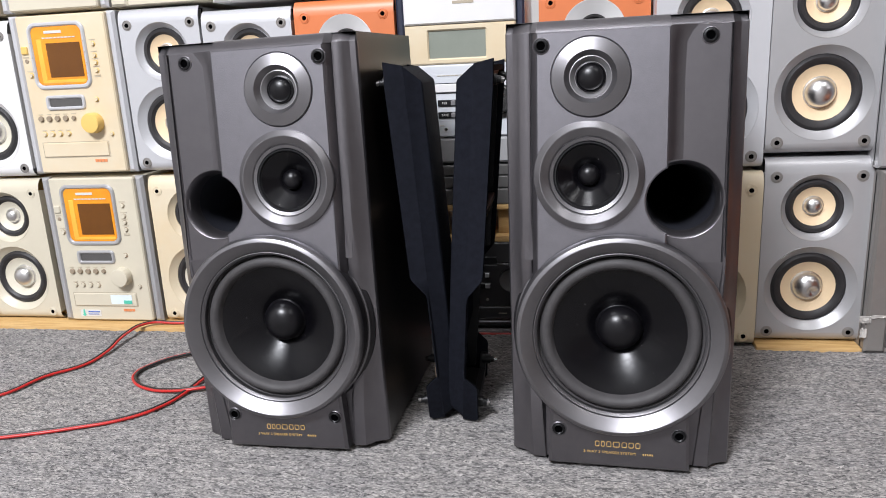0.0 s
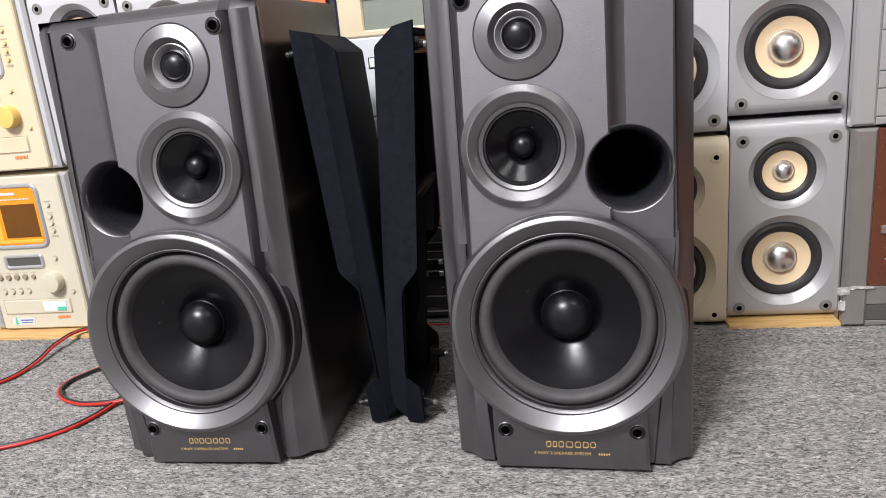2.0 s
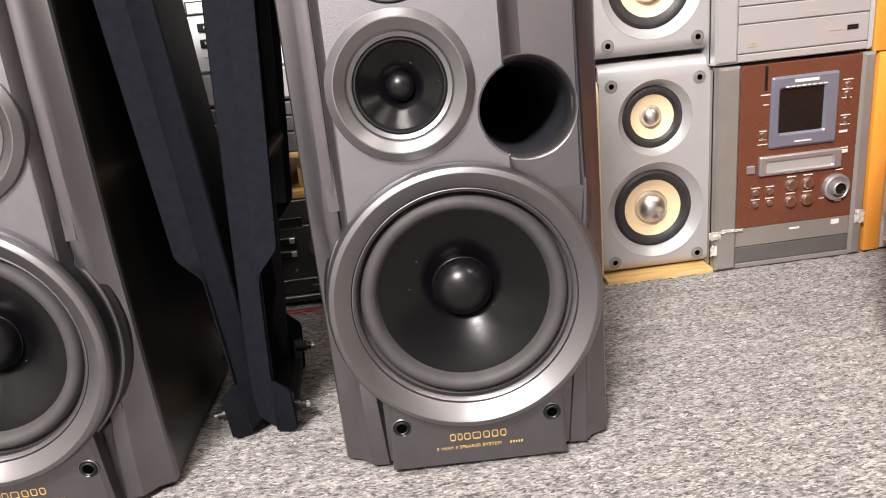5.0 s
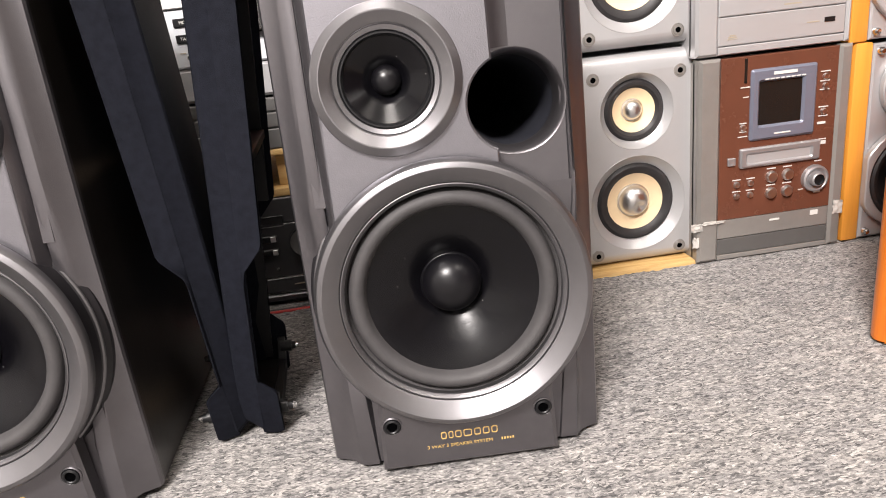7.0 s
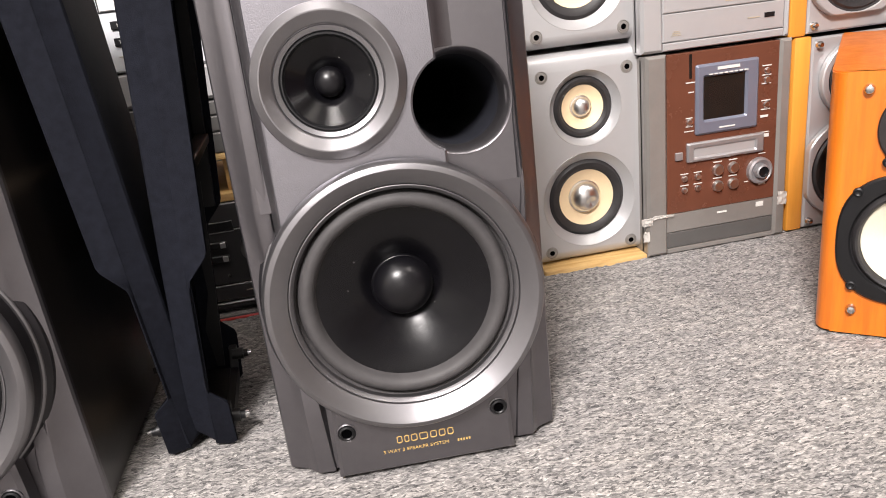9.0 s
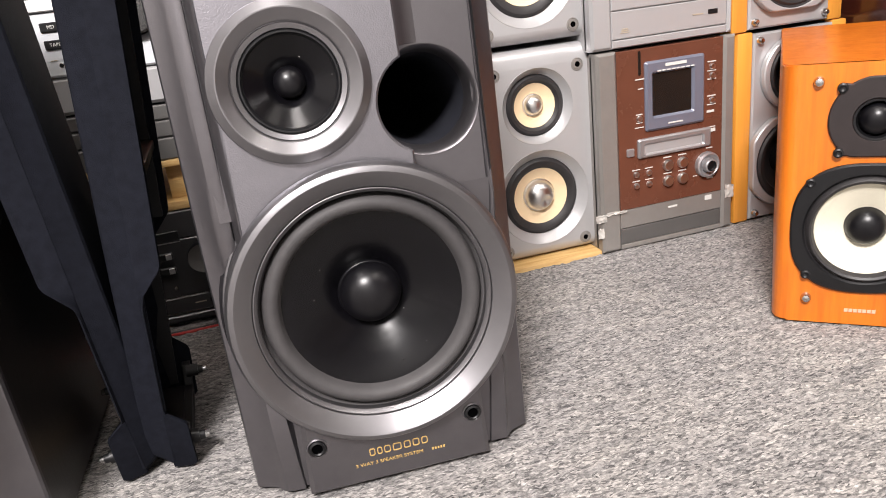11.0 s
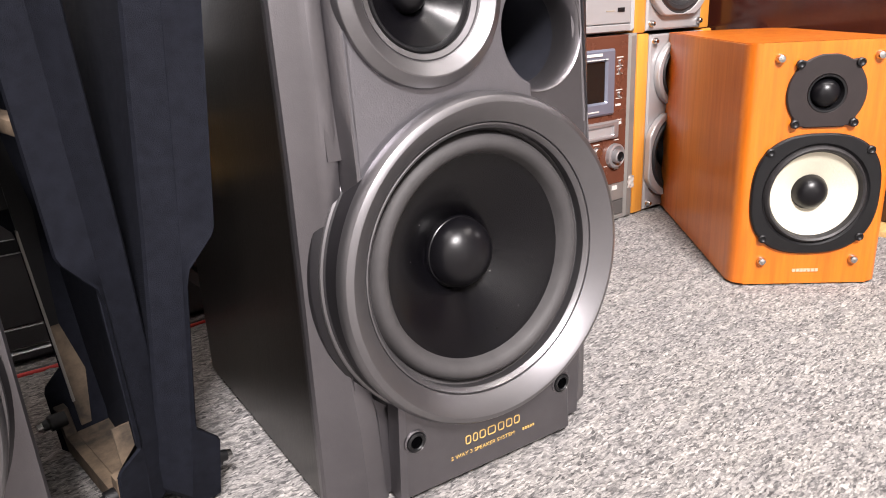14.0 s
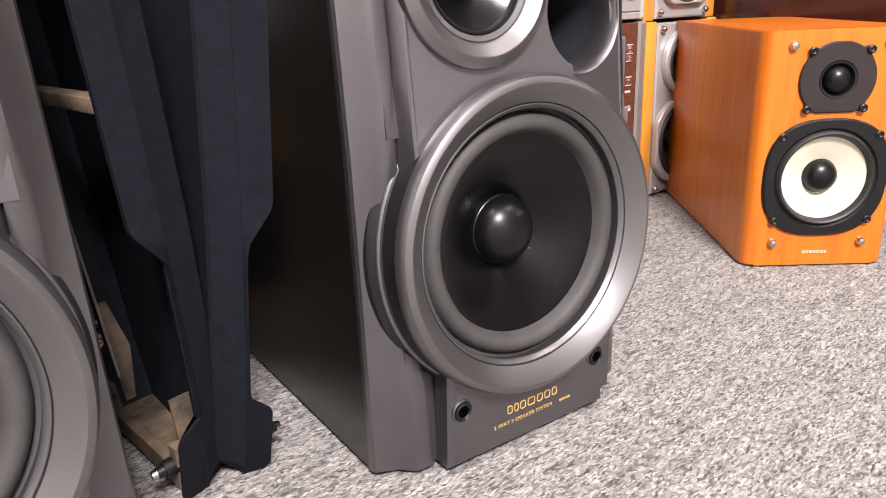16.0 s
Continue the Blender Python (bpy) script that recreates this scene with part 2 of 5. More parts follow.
def plate(outer, holes=(), y0=0.0, y1=0.004, bev=0.0, fy=None, bm=None, back=True):
    """A flat piece with holes: outline in x and z, front at y0, back at y1, bevelled front edge; fy(x, z) adds depth."""
    bm = bm or bmesh.new()
    fy = fy or (lambda x, z: 0.0)
    loops = [list(outer) if area2(list(outer)) > 0 else list(outer)[::-1]]
    loops += [list(h) if area2(list(h)) < 0 else list(h)[::-1] for h in holes]

    def verts(lp, y):
        return [bm.verts.new((x, y + fy(x, z), z)) for x, z in lp]

    front2 = [offset(lp, bev) for lp in loops] if bev else loops
    front = [verts(lp, y0) for lp in front2]
    mid = [verts(lp, y0 + bev) for lp in loops] if bev else front
    rear = [verts(lp, y1) for lp in loops]
    for a, b in ([(front, mid)] if bev else []) + [(mid, rear)]:
        for la, lb in zip(a, b):
            for k in range(len(la)):
                q = (k + 1) % len(la)
                bm.faces.new((la[k], la[q], lb[q], lb[k]))
    for layer, l2 in ((front, front2), (rear, loops)):
        if layer is rear and not back:
            continue
        flat = [v for lp in layer for v in lp]
        tris = tess([[Vector((x, z, 0)) for x, z in lp] for lp in l2])
        for t in tris:
            try:
                bm.faces.new([flat[i] for i in t])
            except ValueError:
                pass
    return bm


def tess(loops):
    from mathutils.geometry import tessellate_polygon
    return tessellate_polygon(loops)


def rod(a, b, r, n=12, bm=None, r2=None):
    """A round bar from a to b."""
    a, b = Vector(a), Vector(b)
    m = Matrix.Translation(a) @ (b - a).to_track_quat("Y", "Z").to_matrix().to_4x4()
    h = (b - a).length
    r2 = r if r2 is None else r2
    return lathe([(0, 0), (r, 0), (r2, h), (0, h)], m, n, bm)


def letters(text, size, material, parent, m, name="lettering", width=None):
    """Raised print in the built-in font, standing in the xz plane, centred on m."""
    cu = bpy.data.curves.new(name, "FONT")
    cu.body, cu.size, cu.align_x, cu.align_y, cu.extrude = text, size, "CENTER", "CENTER", 0.0001
    tmp = bpy.data.objects.new(name, cu)
    scene.collection.objects.link(tmp)
    bpy.context.view_layer.update()
    me = bpy.data.meshes.new_from_object(tmp.evaluated_get(bpy.context.evaluated_depsgraph_get()))
    wide = max(v.co.x for v in me.vertices) - min(v.co.x for v in me.vertices)
    bpy.data.objects.remove(tmp)
    k = width / wide if width else 1.0
    me.transform(m @ pose(0, 0, 0, 90, 0, 0) @ Matrix.Diagonal((k, 1, 1, 1)))
    me.materials.clear()
    me.materials.append(material)
    ob = new(name, me)
    ob.parent = parent
    return ob


def bars(rects, material, parent, y, name="print", thick=0.0006):
    """Small flat printed marks: (x0, x1, z0, z1) on a front at y."""
    bm = bmesh.new()
    for x0, x1, z0, z1 in rects:
        box(x0, x1, y - thick, y + 0.0004, z0, z1, bm=bm)
    return part(name, bm, material, parent, angle=0, kind="stuff" if len(rects) > 1 else "")

# ---------------------------------------------------------------- the room
ROOM = (-2.4, 2.2, -3.2, 0.75, 2.42)


def slab(name, x0, x1, y0, y1, z0, z1, material, label):
    ob = part(name, box(x0, x1, y0, y1, z0, z1), material, None, label, 0)
    return tagged(ob, label, name.split("_")[0], kind="structure")


slab("wall_north", ROOM[0], ROOM[1], ROOM[3], ROOM[3] + 0.1, -0.05, ROOM[4], WALLPAINT, "pale painted wall behind the stacked stereos")
slab("wall_south", ROOM[0], ROOM[1], ROOM[2] - 0.1, ROOM[2], -0.05, ROOM[4], WALLPAINT, "pale painted wall of the shop")
slab("wall_west", ROOM[0] - 0.1, ROOM[0], ROOM[2], ROOM[3], -0.05, ROOM[4], WALLPAINT, "pale painted side wall of the shop")
# unseen wall, kept dark so the right-facing bevels reflect little light
slab("wall_east", ROOM[1], ROOM[1] + 0.1, ROOM[2], ROOM[3], -0.05, ROOM[4], WALLDIM, "unseen brown grey side wall added to dim reflections")
slab("ceiling", ROOM[0] - 0.1, ROOM[1] + 0.1, ROOM[2] - 0.1, ROOM[3] + 0.1, ROOM[4], ROOM[4] + 0.08, PLASTER, "plain off-white ceiling")


def carpet_material():
    m = bpy.data.materials.new("grey_loop_carpet")
    m.use_nodes = True
    nt = m.node_tree
    b = nt.nodes["Principled BSDF"]
    tc = nt.nodes.new("ShaderNodeTexCoord")

    def noise_at(scale, stretch, detail, rough=0.6):
        mp = nt.nodes.new("ShaderNodeMapping")
        mp.inputs["Scale"].default_value = stretch
        n = nt.nodes.new("ShaderNodeTexNoise")
        n.inputs["Scale"].default_value, n.inputs["Detail"].default_value, n.inputs["Roughness"].default_value = scale, detail, rough
        nt.links.new(tc.outputs["Object"], mp.inputs[0])
        nt.links.new(mp.outputs[0], n.inputs["Vector"])
        return n

    def ramp(fac, stops):
        r = nt.nodes.new("ShaderNodeValToRGB")
        while len(r.color_ramp.elements) < len(stops):
            r.color_ramp.elements.new(0.5)
        for e, (p, c) in zip(r.color_ramp.elements, stops):
            e.position, e.color = p, (*c, 1)
        nt.links.new(fac, r.inputs[0])
        return r.outputs[0]

    # yarn loops: uneven cells a few millimetres long, bent by a fine noise
    bend = noise_at(260, (1, 1, 1), 2)
    shift = nt.nodes.new("ShaderNodeVectorMath")
    shift.operation = "MULTIPLY_ADD"
    shift.inputs[1].default_value = (0.004, 0.002, 0)
    nt.links.new(bend.outputs["Color"], shift.inputs[0])
    nt.links.new(tc.outputs["Object"], shift.inputs[2])
    mp = nt.nodes.new("ShaderNodeMapping")
    mp.inputs["Scale"].default_value = (0.40, 1.0, 0.3)
    nt.links.new(shift.outputs[0], mp.inputs[0])
    cells = nt.nodes.new("ShaderNodeTexVoronoi")
    cells.inputs["Scale"].default_value = 840
    nt.links.new(mp.outputs[0], cells.inputs["Vector"])
    grey = nt.nodes.new("ShaderNodeSeparateColor")
    nt.links.new(cells.outputs["Color"], grey.inputs[0])
    yarn = ramp(grey.outputs[0], [(0.0, (0.087, 0.084, 0.084)), (0.14, (0.169, 0.163, 0.160)), (0.40, (0.293, 0.281, 0.270)), (0.75, (0.386, 0.370, 0.354)), (1.0, (0.515, 0.492, 0.468))])
    gap = ramp(cells.outputs["Distance"], [(0.35, (1.0, 1.0, 1.0)), (0.75, (0.75, 0.75, 0.76))])
    fleck = ramp(noise_at(330, (0.26, 1, 1), 3, 0.7).outputs[0], [(0.38, (0.58, 0.58, 0.59)), (0.50, (1.0, 1.0, 1.0))])
    fibre = ramp(noise_at(1700, (0.6, 1, 1), 2).outputs[0], [(0.3, (0.78, 0.78, 0.78)), (0.7, (1.10, 1.10, 1.10))])
    tone = ramp(noise_at(95, (0.22, 1, 1), 4).outputs[0], [(0.35, (0.80, 0.80, 0.81)), (0.65, (1.06, 1.05, 1.03))])
    wide = ramp(noise_at(3.5, (1, 1, 1), 3).outputs[0], [(0.3, (0.88, 0.88, 0.90)), (0.7, (1.0, 0.99, 0.97))])
    last = yarn
    for c in (gap, fleck, fibre, tone, wide):
        mx = nt.nodes.new("ShaderNodeMix")
        mx.data_type, mx.blend_type = "RGBA", "MULTIPLY"
        mx.inputs[0].default_value = 1.0
        nt.links.new(last, mx.inputs[6])
        nt.links.new(c, mx.inputs[7])
        last = mx.outputs[2]
    nt.links.new(last, b.inputs["Base Color"])
    b.inputs["Roughness"].default_value = 0.95
    b.inputs["Specular IOR Level"].default_value = 0.15
    b.inputs["Sheen Weight"].default_value = 0.15
    bump = nt.nodes.new("ShaderNodeBump")
    bump.inputs["Strength"].default_value, bump.inputs["Distance"].default_value = 0.7, 0.0015
    nt.links.new(noise_at(420, (0.6, 1, 1), 3).outputs[0], bump.inputs["Height"])
    nt.links.new(bump.outputs[0], b.inputs["Normal"])
    return m


CARPET = carpet_material()


def carpet():
    """Loop pile: a fine uneven sheet where the camera looks, a coarse one beyond."""
    x0, x1, y0, y1, step = -0.95, 0.80, -0.30, 0.42, 0.0028
    nx, ny = int((x1 - x0) / step), int((y1 - y0) / step)
    rng = np.random.default_rng(4)
    h = rng.normal(0, 1, (ny, nx))
    h = h + 0.6 * np.roll(h, 1, axis=1) + 0.4 * rng.normal(0, 1, (ny, nx))
    low = np.kron(rng.normal(0, 1, (ny // 9 + 2, nx // 9 + 2)), np.ones((9, 9)))[:ny, :nx]
    h = np.clip(h * 0.00042 + low * 0.0002, -0.0018, 0.0018) - 0.001
    fade = np.minimum.reduce([np.arange(ny)[:, None] + 0 * h, (ny - 1 - np.arange(ny))[:, None] + 0 * h,
                              np.arange(nx)[None, :] + 0 * h, (nx - 1 - np.arange(nx))[None, :] + 0 * h])
    xs = x0 + np.arange(nx) * (x1 - x0) / (nx - 1)
    ys = y0 + np.arange(ny) * (y1 - y0) / (ny - 1)
    gx, gy = np.meshgrid(xs, ys)
    inner = (fade >= 1)
    # a worn seam where two carpet widths meet
    seam = np.exp(-((gx - 0.127 - 0.003 * np.sin(gy * 60)) / 0.0016) ** 2) * (gy < 0.02) * np.clip(0.5 + rng.normal(0, 0.5, h.shape), 0, 1)
    h = np.where(fade < 1, -0.003, h - 0.0035 * seam)
    gx = gx + inner * rng.uniform(-0.0009, 0.0009, h.shape)
    gy = gy + inner * rng.uniform(-0.0009, 0.0009, h.shape)
    co = np.stack([gx, gy, h], axis=-1).reshape(-1, 3)
    i = (np.arange(ny - 1)[:, None] * nx + np.arange(nx - 1)[None, :]).reshape(-1)
    quads = np.stack([i, i + 1, i + nx + 1, i + nx], axis=-1)
    me = bpy.data.meshes.new("carpet_pile")
    me.vertices.add(len(co))
    me.vertices.foreach_set("co", co.reshape(-1))
    me.loops.add(len(quads) * 4)
    me.loops.foreach_set("vertex_index", quads.reshape(-1))
    me.polygons.add(len(quads))
    me.polygons.foreach_set("loop_start", np.arange(len(quads)) * 4)
    me.update()
    me.validate()
    me.materials.append(CARPET)
    me.shade_smooth()
    floor = part("floor", plate([(ROOM[0], ROOM[2]), (ROOM[1], ROOM[2]), (ROOM[1], ROOM[3]), (ROOM[0], ROOM[3])], (), 0, 0.05), CARPET, None, "", 0)
    for v in floor.data.vertices:
        x, y, z = v.co
        v.co = (x, z, -0.003 - y)
    tagged(floor, "grey flecked loop-pile carpet on the shop floor", "carpet", kind="structure")
    pile = new("pile", me)
    pile.parent = floor
    tagged(pile, "uneven grey loop pile", kind="stuff")
    return floor


carpet()

# pine boards under the stacks
for x0, x1, y0 in ((-1.15, -0.4755, 0.330), (0.2468, 0.372, 0.302)):
    b = part("plinth_board", box(x0, x1, y0, 0.66, -0.012, 0.004, 0.0015), PINE)
    tagged(b, "pale pine board lying under the stacked stereos", "board")
b = part("plinth_board", box(0.672, 1.02, -0.45, 0.285, -0.012, 0.006, 0.0015), PINE)
tagged(b, "pale pine board under the dark maroon cabinet", "board")

# ---------------------------------------------------------------- floorstanding three-way speakers
HALF, TALL, DEEP = 0.1005, 0.407, 0.238
WZ = 0.1330


def front_y(z):
    return 0.004 + 0.085 * (z - 0.2)


def seat_y(z):
    return max(0.012, front_y(z) + 0.0090)


def sag(z):
    """The lower front falls back a little round the woofer's collar."""
    return 0.0052 * min(1.0, max(0.0, (z - 0.05) / 0.03)) * min(1.0, max(0.0, (0.230 - z) / 0.055))


def rim_y(z):
    return 0.0265 + 0.045 * max(0.0, z - 0.19)


def tilt_at(x, y, z, lean):
    return pose(x, y, z, -math.degrees(math.atan(lean)), 0, 0)


def three_way_speaker(m, side, label):
    """side = 1: the port on the right as one faces it; -1: mirrored."""
    sp = thing("three_way_speaker", label, "speaker", m, "pair of large speakers")
    S = side

    # wooden carcass
    bm = bmesh.new()
    sec = []
    for z in (0.003, 0.1, 0.2, 0.3, TALL):
        y = rim_y(z)
        sec.append([bm.verts.new((x, yy, z)) for x, yy in ((-HALF + 0.0006, y), (-HALF + 0.0006, DEEP), (HALF - 0.0006, DEEP), (HALF - 0.0006, y))])
    for a, b in zip(sec, sec[1:]):
        for k in range(3):
            bm.faces.new((a[k], a[k + 1], b[k + 1], b[k]))
    bm.faces.new(sec[0])
    bm.faces.new(sec[-1])
    part("cabinet", bm, WOODBLACK, sp, "black ash wood cabinet", 20)

    # moulded side strips of the front
    def strip(s, z):
        """Front edge of the cabinet in plan, from the wood inwards."""
        low = max(0.0, 1 - z / 0.19)
        edge = 0.088 - 0.007 * low
        g, r = seat_y(z), rim_y(z)
        if s != S:
            g += sag(z)
        q = max(0.0, r - g)
        pts = [(HALF, r + 0.004), (HALF, r), (HALF - 0.0012, r - 0.0022), (edge + 0.006, g + 0.0012 + q * 0.42), (edge + 0.001, g + q * 0.10)]
        if s == S:
            inner = edge - 0.002 - 0.0105 * low
            dip = 0.0026 if z > 0.22 else 0.0
            pts += [(edge, g - 0.0004), (edge - 0.0006, g + dip), (edge - 0.0012, g + 0.2 * dip), (inner, g), (inner - 0.004, g + 0.004)]
        else:
            inner = 0.0785 - 0.0115 * low
            pts += [(edge - 0.002, g - 0.0012), (inner + 0.0015, g - 0.0022), (inner, g - 0.0018), (inner - 0.0008, g + 0.001), (inner - 0.003, g + 0.004)]
        return [(s * x, min(y, r + 0.004), z) for x, y in pts]

    CAPZ = 0.3985
    for s in (-1, 1):
        bm = bmesh.new()
        rows = [[bm.verts.new(p) for p in strip(s, z)] for z in (0.003, 0.05, 0.065, 0.08, 0.12, 0.15, 0.175, 0.19, 0.205, 0.24, 0.30, 0.36, CAPZ)]
        for a, b in zip(rows, rows[1:]):
            for k in range(len(a) - 1):
                bm.faces.new((a[k], a[k + 1], b[k + 1], b[k]))
        part("side_strip", bm, GUNMETAL, sp, angle=28)

    # sunk front plane with the port's opening, and the lower plane
    px, pz, pr = S * 0.0516, 0.2545, 0.0308
    wa = math.asin((0.2 - WZ) / 0.086)
    over = [(0.086 * math.cos(wa + (math.pi - 2 * wa) * k / 20), WZ + 0.086 * math.sin(wa + (math.pi - 2 * wa) * k / 20)) for k in range(21)]
    under = [(0.086 * math.cos(wa - (math.pi + 2 * wa) * k / 32), WZ + 0.086 * math.sin(wa - (math.pi + 2 * wa) * k / 32)) for k in range(33)]
    drivers = [circle(-S * 0.0280, 0.2770, 0.0448, 64), circle(-S * 0.0265, 0.3600, 0.0326, 56)]
    seats = [circle(-S * 0.0280, 0.2770, 0.0450, 64), circle(-S * 0.0265, 0.3600, 0.0310, 56)]
    up = [(0.084, 0.2), (0.086, 0.3992), (-0.086, 0.3992), (-0.084, 0.2)] + over[::-1]
    bm = plate(up, [circle(px, pz, 0.0334, 56)] + seats, 0, 0.003, 0, lambda x, z: seat_y(z))
    plate([(-0.0868, 0.2), (-0.077, 0.003), (0.077, 0.003), (0.0868, 0.2)] + under, (), 0, 0.004, 0, lambda x, z: 0.0131 + (1.1 * sag(z) if x * S < 0 else 0), bm=bm)
    part("sunk_front", bm, GUNMETAL, sp)
    # bevelled cap over the whole front: the plan of the front edge, drawn back as it rises
    plan = [p[:2] for p in strip(-S, CAPZ)[1:8]] + [(-0.0725 * S, front_y(CAPZ) + 0.0006), (0.0385 * S, front_y(CAPZ) + 0.0006)]
    plan += [(0.0392 * S, seat_y(CAPZ))] + [p[:2] for p in strip(S, CAPZ)[5:0:-1]]
    bm = bmesh.new()
    rows = []
    for z, back, side in ((CAPZ - 0.0004, 0.0, 0.0), (0.3996, 0.0010, 0.0002), (0.4058, 0.0082, 0.0006), (0.4068, 0.0098, 0.0009), (TALL + 0.0004, 0.0116, 0.0012)):
        rows.append([bm.verts.new((x * (1 - side / HALF), y + back, z)) for x, y in plan])
    rows.append([bm.verts.new((x * (1 - 0.0014 / HALF), max(y + 0.0120, rim_y(TALL) + 0.006), TALL - 0.0008)) for x, y in plan])
    for a, b in zip(rows, rows[1:]):
        for k in range(len(a) - 1):
            bm.faces.new((a[k], a[k + 1], b[k + 1], b[k]))
    part("top_edge", bm, GUNMETAL, sp, angle=16)

    # raised pebbled panel: straight inner edge, cut by the port and by the woofer
    sx = 0.0385
    h = math.sqrt(pr ** 2 - (0.0516 - sx) ** 2)
    a_top = math.atan2(h, sx - 0.0516)
    arc = []
    for k in range(25):
        a = a_top + (TAU - 2 * a_top) * k / 24
        arc.append((0.0516 + pr * math.cos(a), pz + pr * math.sin(a)))
    wo = []
    for k in range(19):
        x = sx + (-0.0725 - sx) * k / 18
        wo.append((x, WZ + math.sqrt(0.086 ** 2 - x * x)))
    outline = [(-0.0725, CAPZ), (sx, CAPZ)] + arc + wo
    outline = [(S * x, z) for x, z in outline]
    part("front_panel", plate(outline, drivers, 0, 0.0125, 0.0014, lambda x, z: front_y(z)), PEBBLE, sp, "pebbled grey raised panel", 30)
    bm = bmesh.new()
    zs = [0.176, 0.19, 0.205, 0.23, 0.30, 0.36, CAPZ]
    rows = [[bm.verts.new((-S * x, front_y(z) + dy, z)) for x, dy in ((0.0724, 0.0012), (0.0732, 0.0018), (0.0772, 0.0072 + 0.8 * sag(z)), (0.0784, 0.0110 + 1.6 * sag(z)))] for z in zs]
    for a, b in zip(rows, rows[1:]):
        for k in range(3):
            bm.faces.new((a[k], a[k + 1], b[k + 1], b[k]))
    part("panel_edge", bm, GUNMETAL, sp, "dark bevel beside the raised panel", 20)
    # hollow slope from the panel down to the sunk plane, above the port
    bm = bmesh.new()
    rows = []
    for z in (0.2885, 0.30, 0.33, 0.36, 0.385, 0.3935, CAPZ):
        flare = 0.0 if z < 0.38 else 0.010 * ((z - 0.38) / (CAPZ - 0.38)) ** 2
        rows.append([bm.verts.new((S * (x + flare * f), front_y(z) + dy, z)) for x, dy, f in ((sx - 0.0008, 0.0009, 0.0), (sx + 0.0006, 0.0015, 0.1), (sx + 0.0034, 0.0048, 0.5), (sx + 0.0068, 0.0073, 0.8), (sx + 0.0105, 0.0086, 1.0), (sx + 0.0135, 0.0092, 1.0))])
    for a, b in zip(rows, rows[1:]):
        for k in range(5):
            bm.faces.new((a[k], a[k + 1], b[k + 1], b[k]))
    part("panel_slope", bm, GUNMETAL, sp, "hollow slope beside the raised panel", 80)

    # bass port
    pm = tilt_at(px, seat_y(pz), pz, 0.1)
    port = part("bass_port", lathe([(0.0342, -0.0004), (0.0336, -0.0001), (0.0327, 0.0010), (0.0315, 0.0030), (0.0305, 0.0058), (0.0299, 0.0092), (0.0296, 0.0150), (0.0293, 0.0200)], pm), GUNMETAL, sp, "flared mouth of the bass port")
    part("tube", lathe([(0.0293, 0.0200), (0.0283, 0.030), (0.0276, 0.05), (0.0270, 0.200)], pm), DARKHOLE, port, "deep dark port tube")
    # black disc closing the tube, painted as its unlit depth
    part("tube_end", lathe([(0.0270, 0.199), (0.0, 0.200)], pm), DEEPSHADE, port)

    # tweeter
    tm = tilt_at(-S * 0.0265, front_y(0.3600), 0.3600, 0.1)
    tw = part("tweeter", lathe([(0.0332, 0.012), (0.0332, -0.0006), (0.0326, -0.0016), (0.0228, -0.0044), (0.0221, -0.0046), (0.0178, 0.001)], tm), RING, sp, "grey tweeter ring", 14)
    part("horn", lathe([(0.0178, 0.001), (0.0172, 0.0008), (0.0134, 0.0062), (0.0129, 0.0062)], tm), BRIGHT, tw, "bright silver horn")
    part("dome", lathe([(0.0131, 0.0062), (0.0128, 0.0040), (0.0118, 0.0036), (0.0112, 0.0042)] + [(0.0111 * math.cos(a), 0.0042 - 0.0062 * math.sin(a)) for a in [k * math.pi / 16 for k in range(1, 8)]] + [(0, -0.002)], tm), CAP, tw, "glossy black dome")

    # midrange
    mm = tilt_at(-S * 0.0278, front_y(0.2770) - 0.0014, 0.2770, 0.1)
    mid = part("midrange", lathe([(0.0472, 0.013), (0.0472, -0.0006), (0.0468, -0.0014), (0.0418, -0.0050), (0.0410, -0.0050), (0.0345, -0.0006), (0.0338, 0.0002), (0.0334, 0.0010), (0.0330, 0.0004), (0.0302, 0.0014), (0.0296, 0.0030)], mm, 96), RING, sp, "silver grey midrange ring", 14)
    part("surround", lathe([(0.0300, 0.0028), (0.0296, 0.0022), (0.0289, 0.0012), (0.0280, 0.0012), (0.0272, 0.0030), (0.0266, 0.0036)], mm), BLACKP, mid)
    part("cone", lathe([(0.0266, 0.0034), (0.0256, 0.0042), (0.0160, 0.0106), (0.0092, 0.0160)], mm), CONE, mid, "black midrange cone")
    part("dust_cap", lathe([(0.0096, 0.0160), (0.0094, 0.0140)] + [(0.0093 * math.cos(a), 0.0140 - 0.0076 * math.sin(a)) for a in [k * math.pi / 16 for k in range(1, 8)]] + [(0, 0.0064)], mm), CAP, mid, "black dust cap")

    # woofer
    wm = tilt_at(0, 0.0085, WZ, 0.05)
    wf = part("woofer", lathe([(0.0738, -0.001), (0.0735, -0.0078), (0.0744, -0.0092), (0.0757, -0.0104), (0.0763, -0.0102), (0.0767, -0.0092), (0.0771, -0.0106), (0.0858, -0.0180), (0.0875, -0.0190), (0.0886, -0.0187), (0.0909, -0.0174), (0.0924, -0.0153), (0.0931, -0.0128), (0.0933, -0.0108)], wm, 120), RING, sp, "silver grey woofer ring", 22)
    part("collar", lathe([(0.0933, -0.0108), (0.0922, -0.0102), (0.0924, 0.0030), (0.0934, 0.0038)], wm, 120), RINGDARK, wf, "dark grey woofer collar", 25)
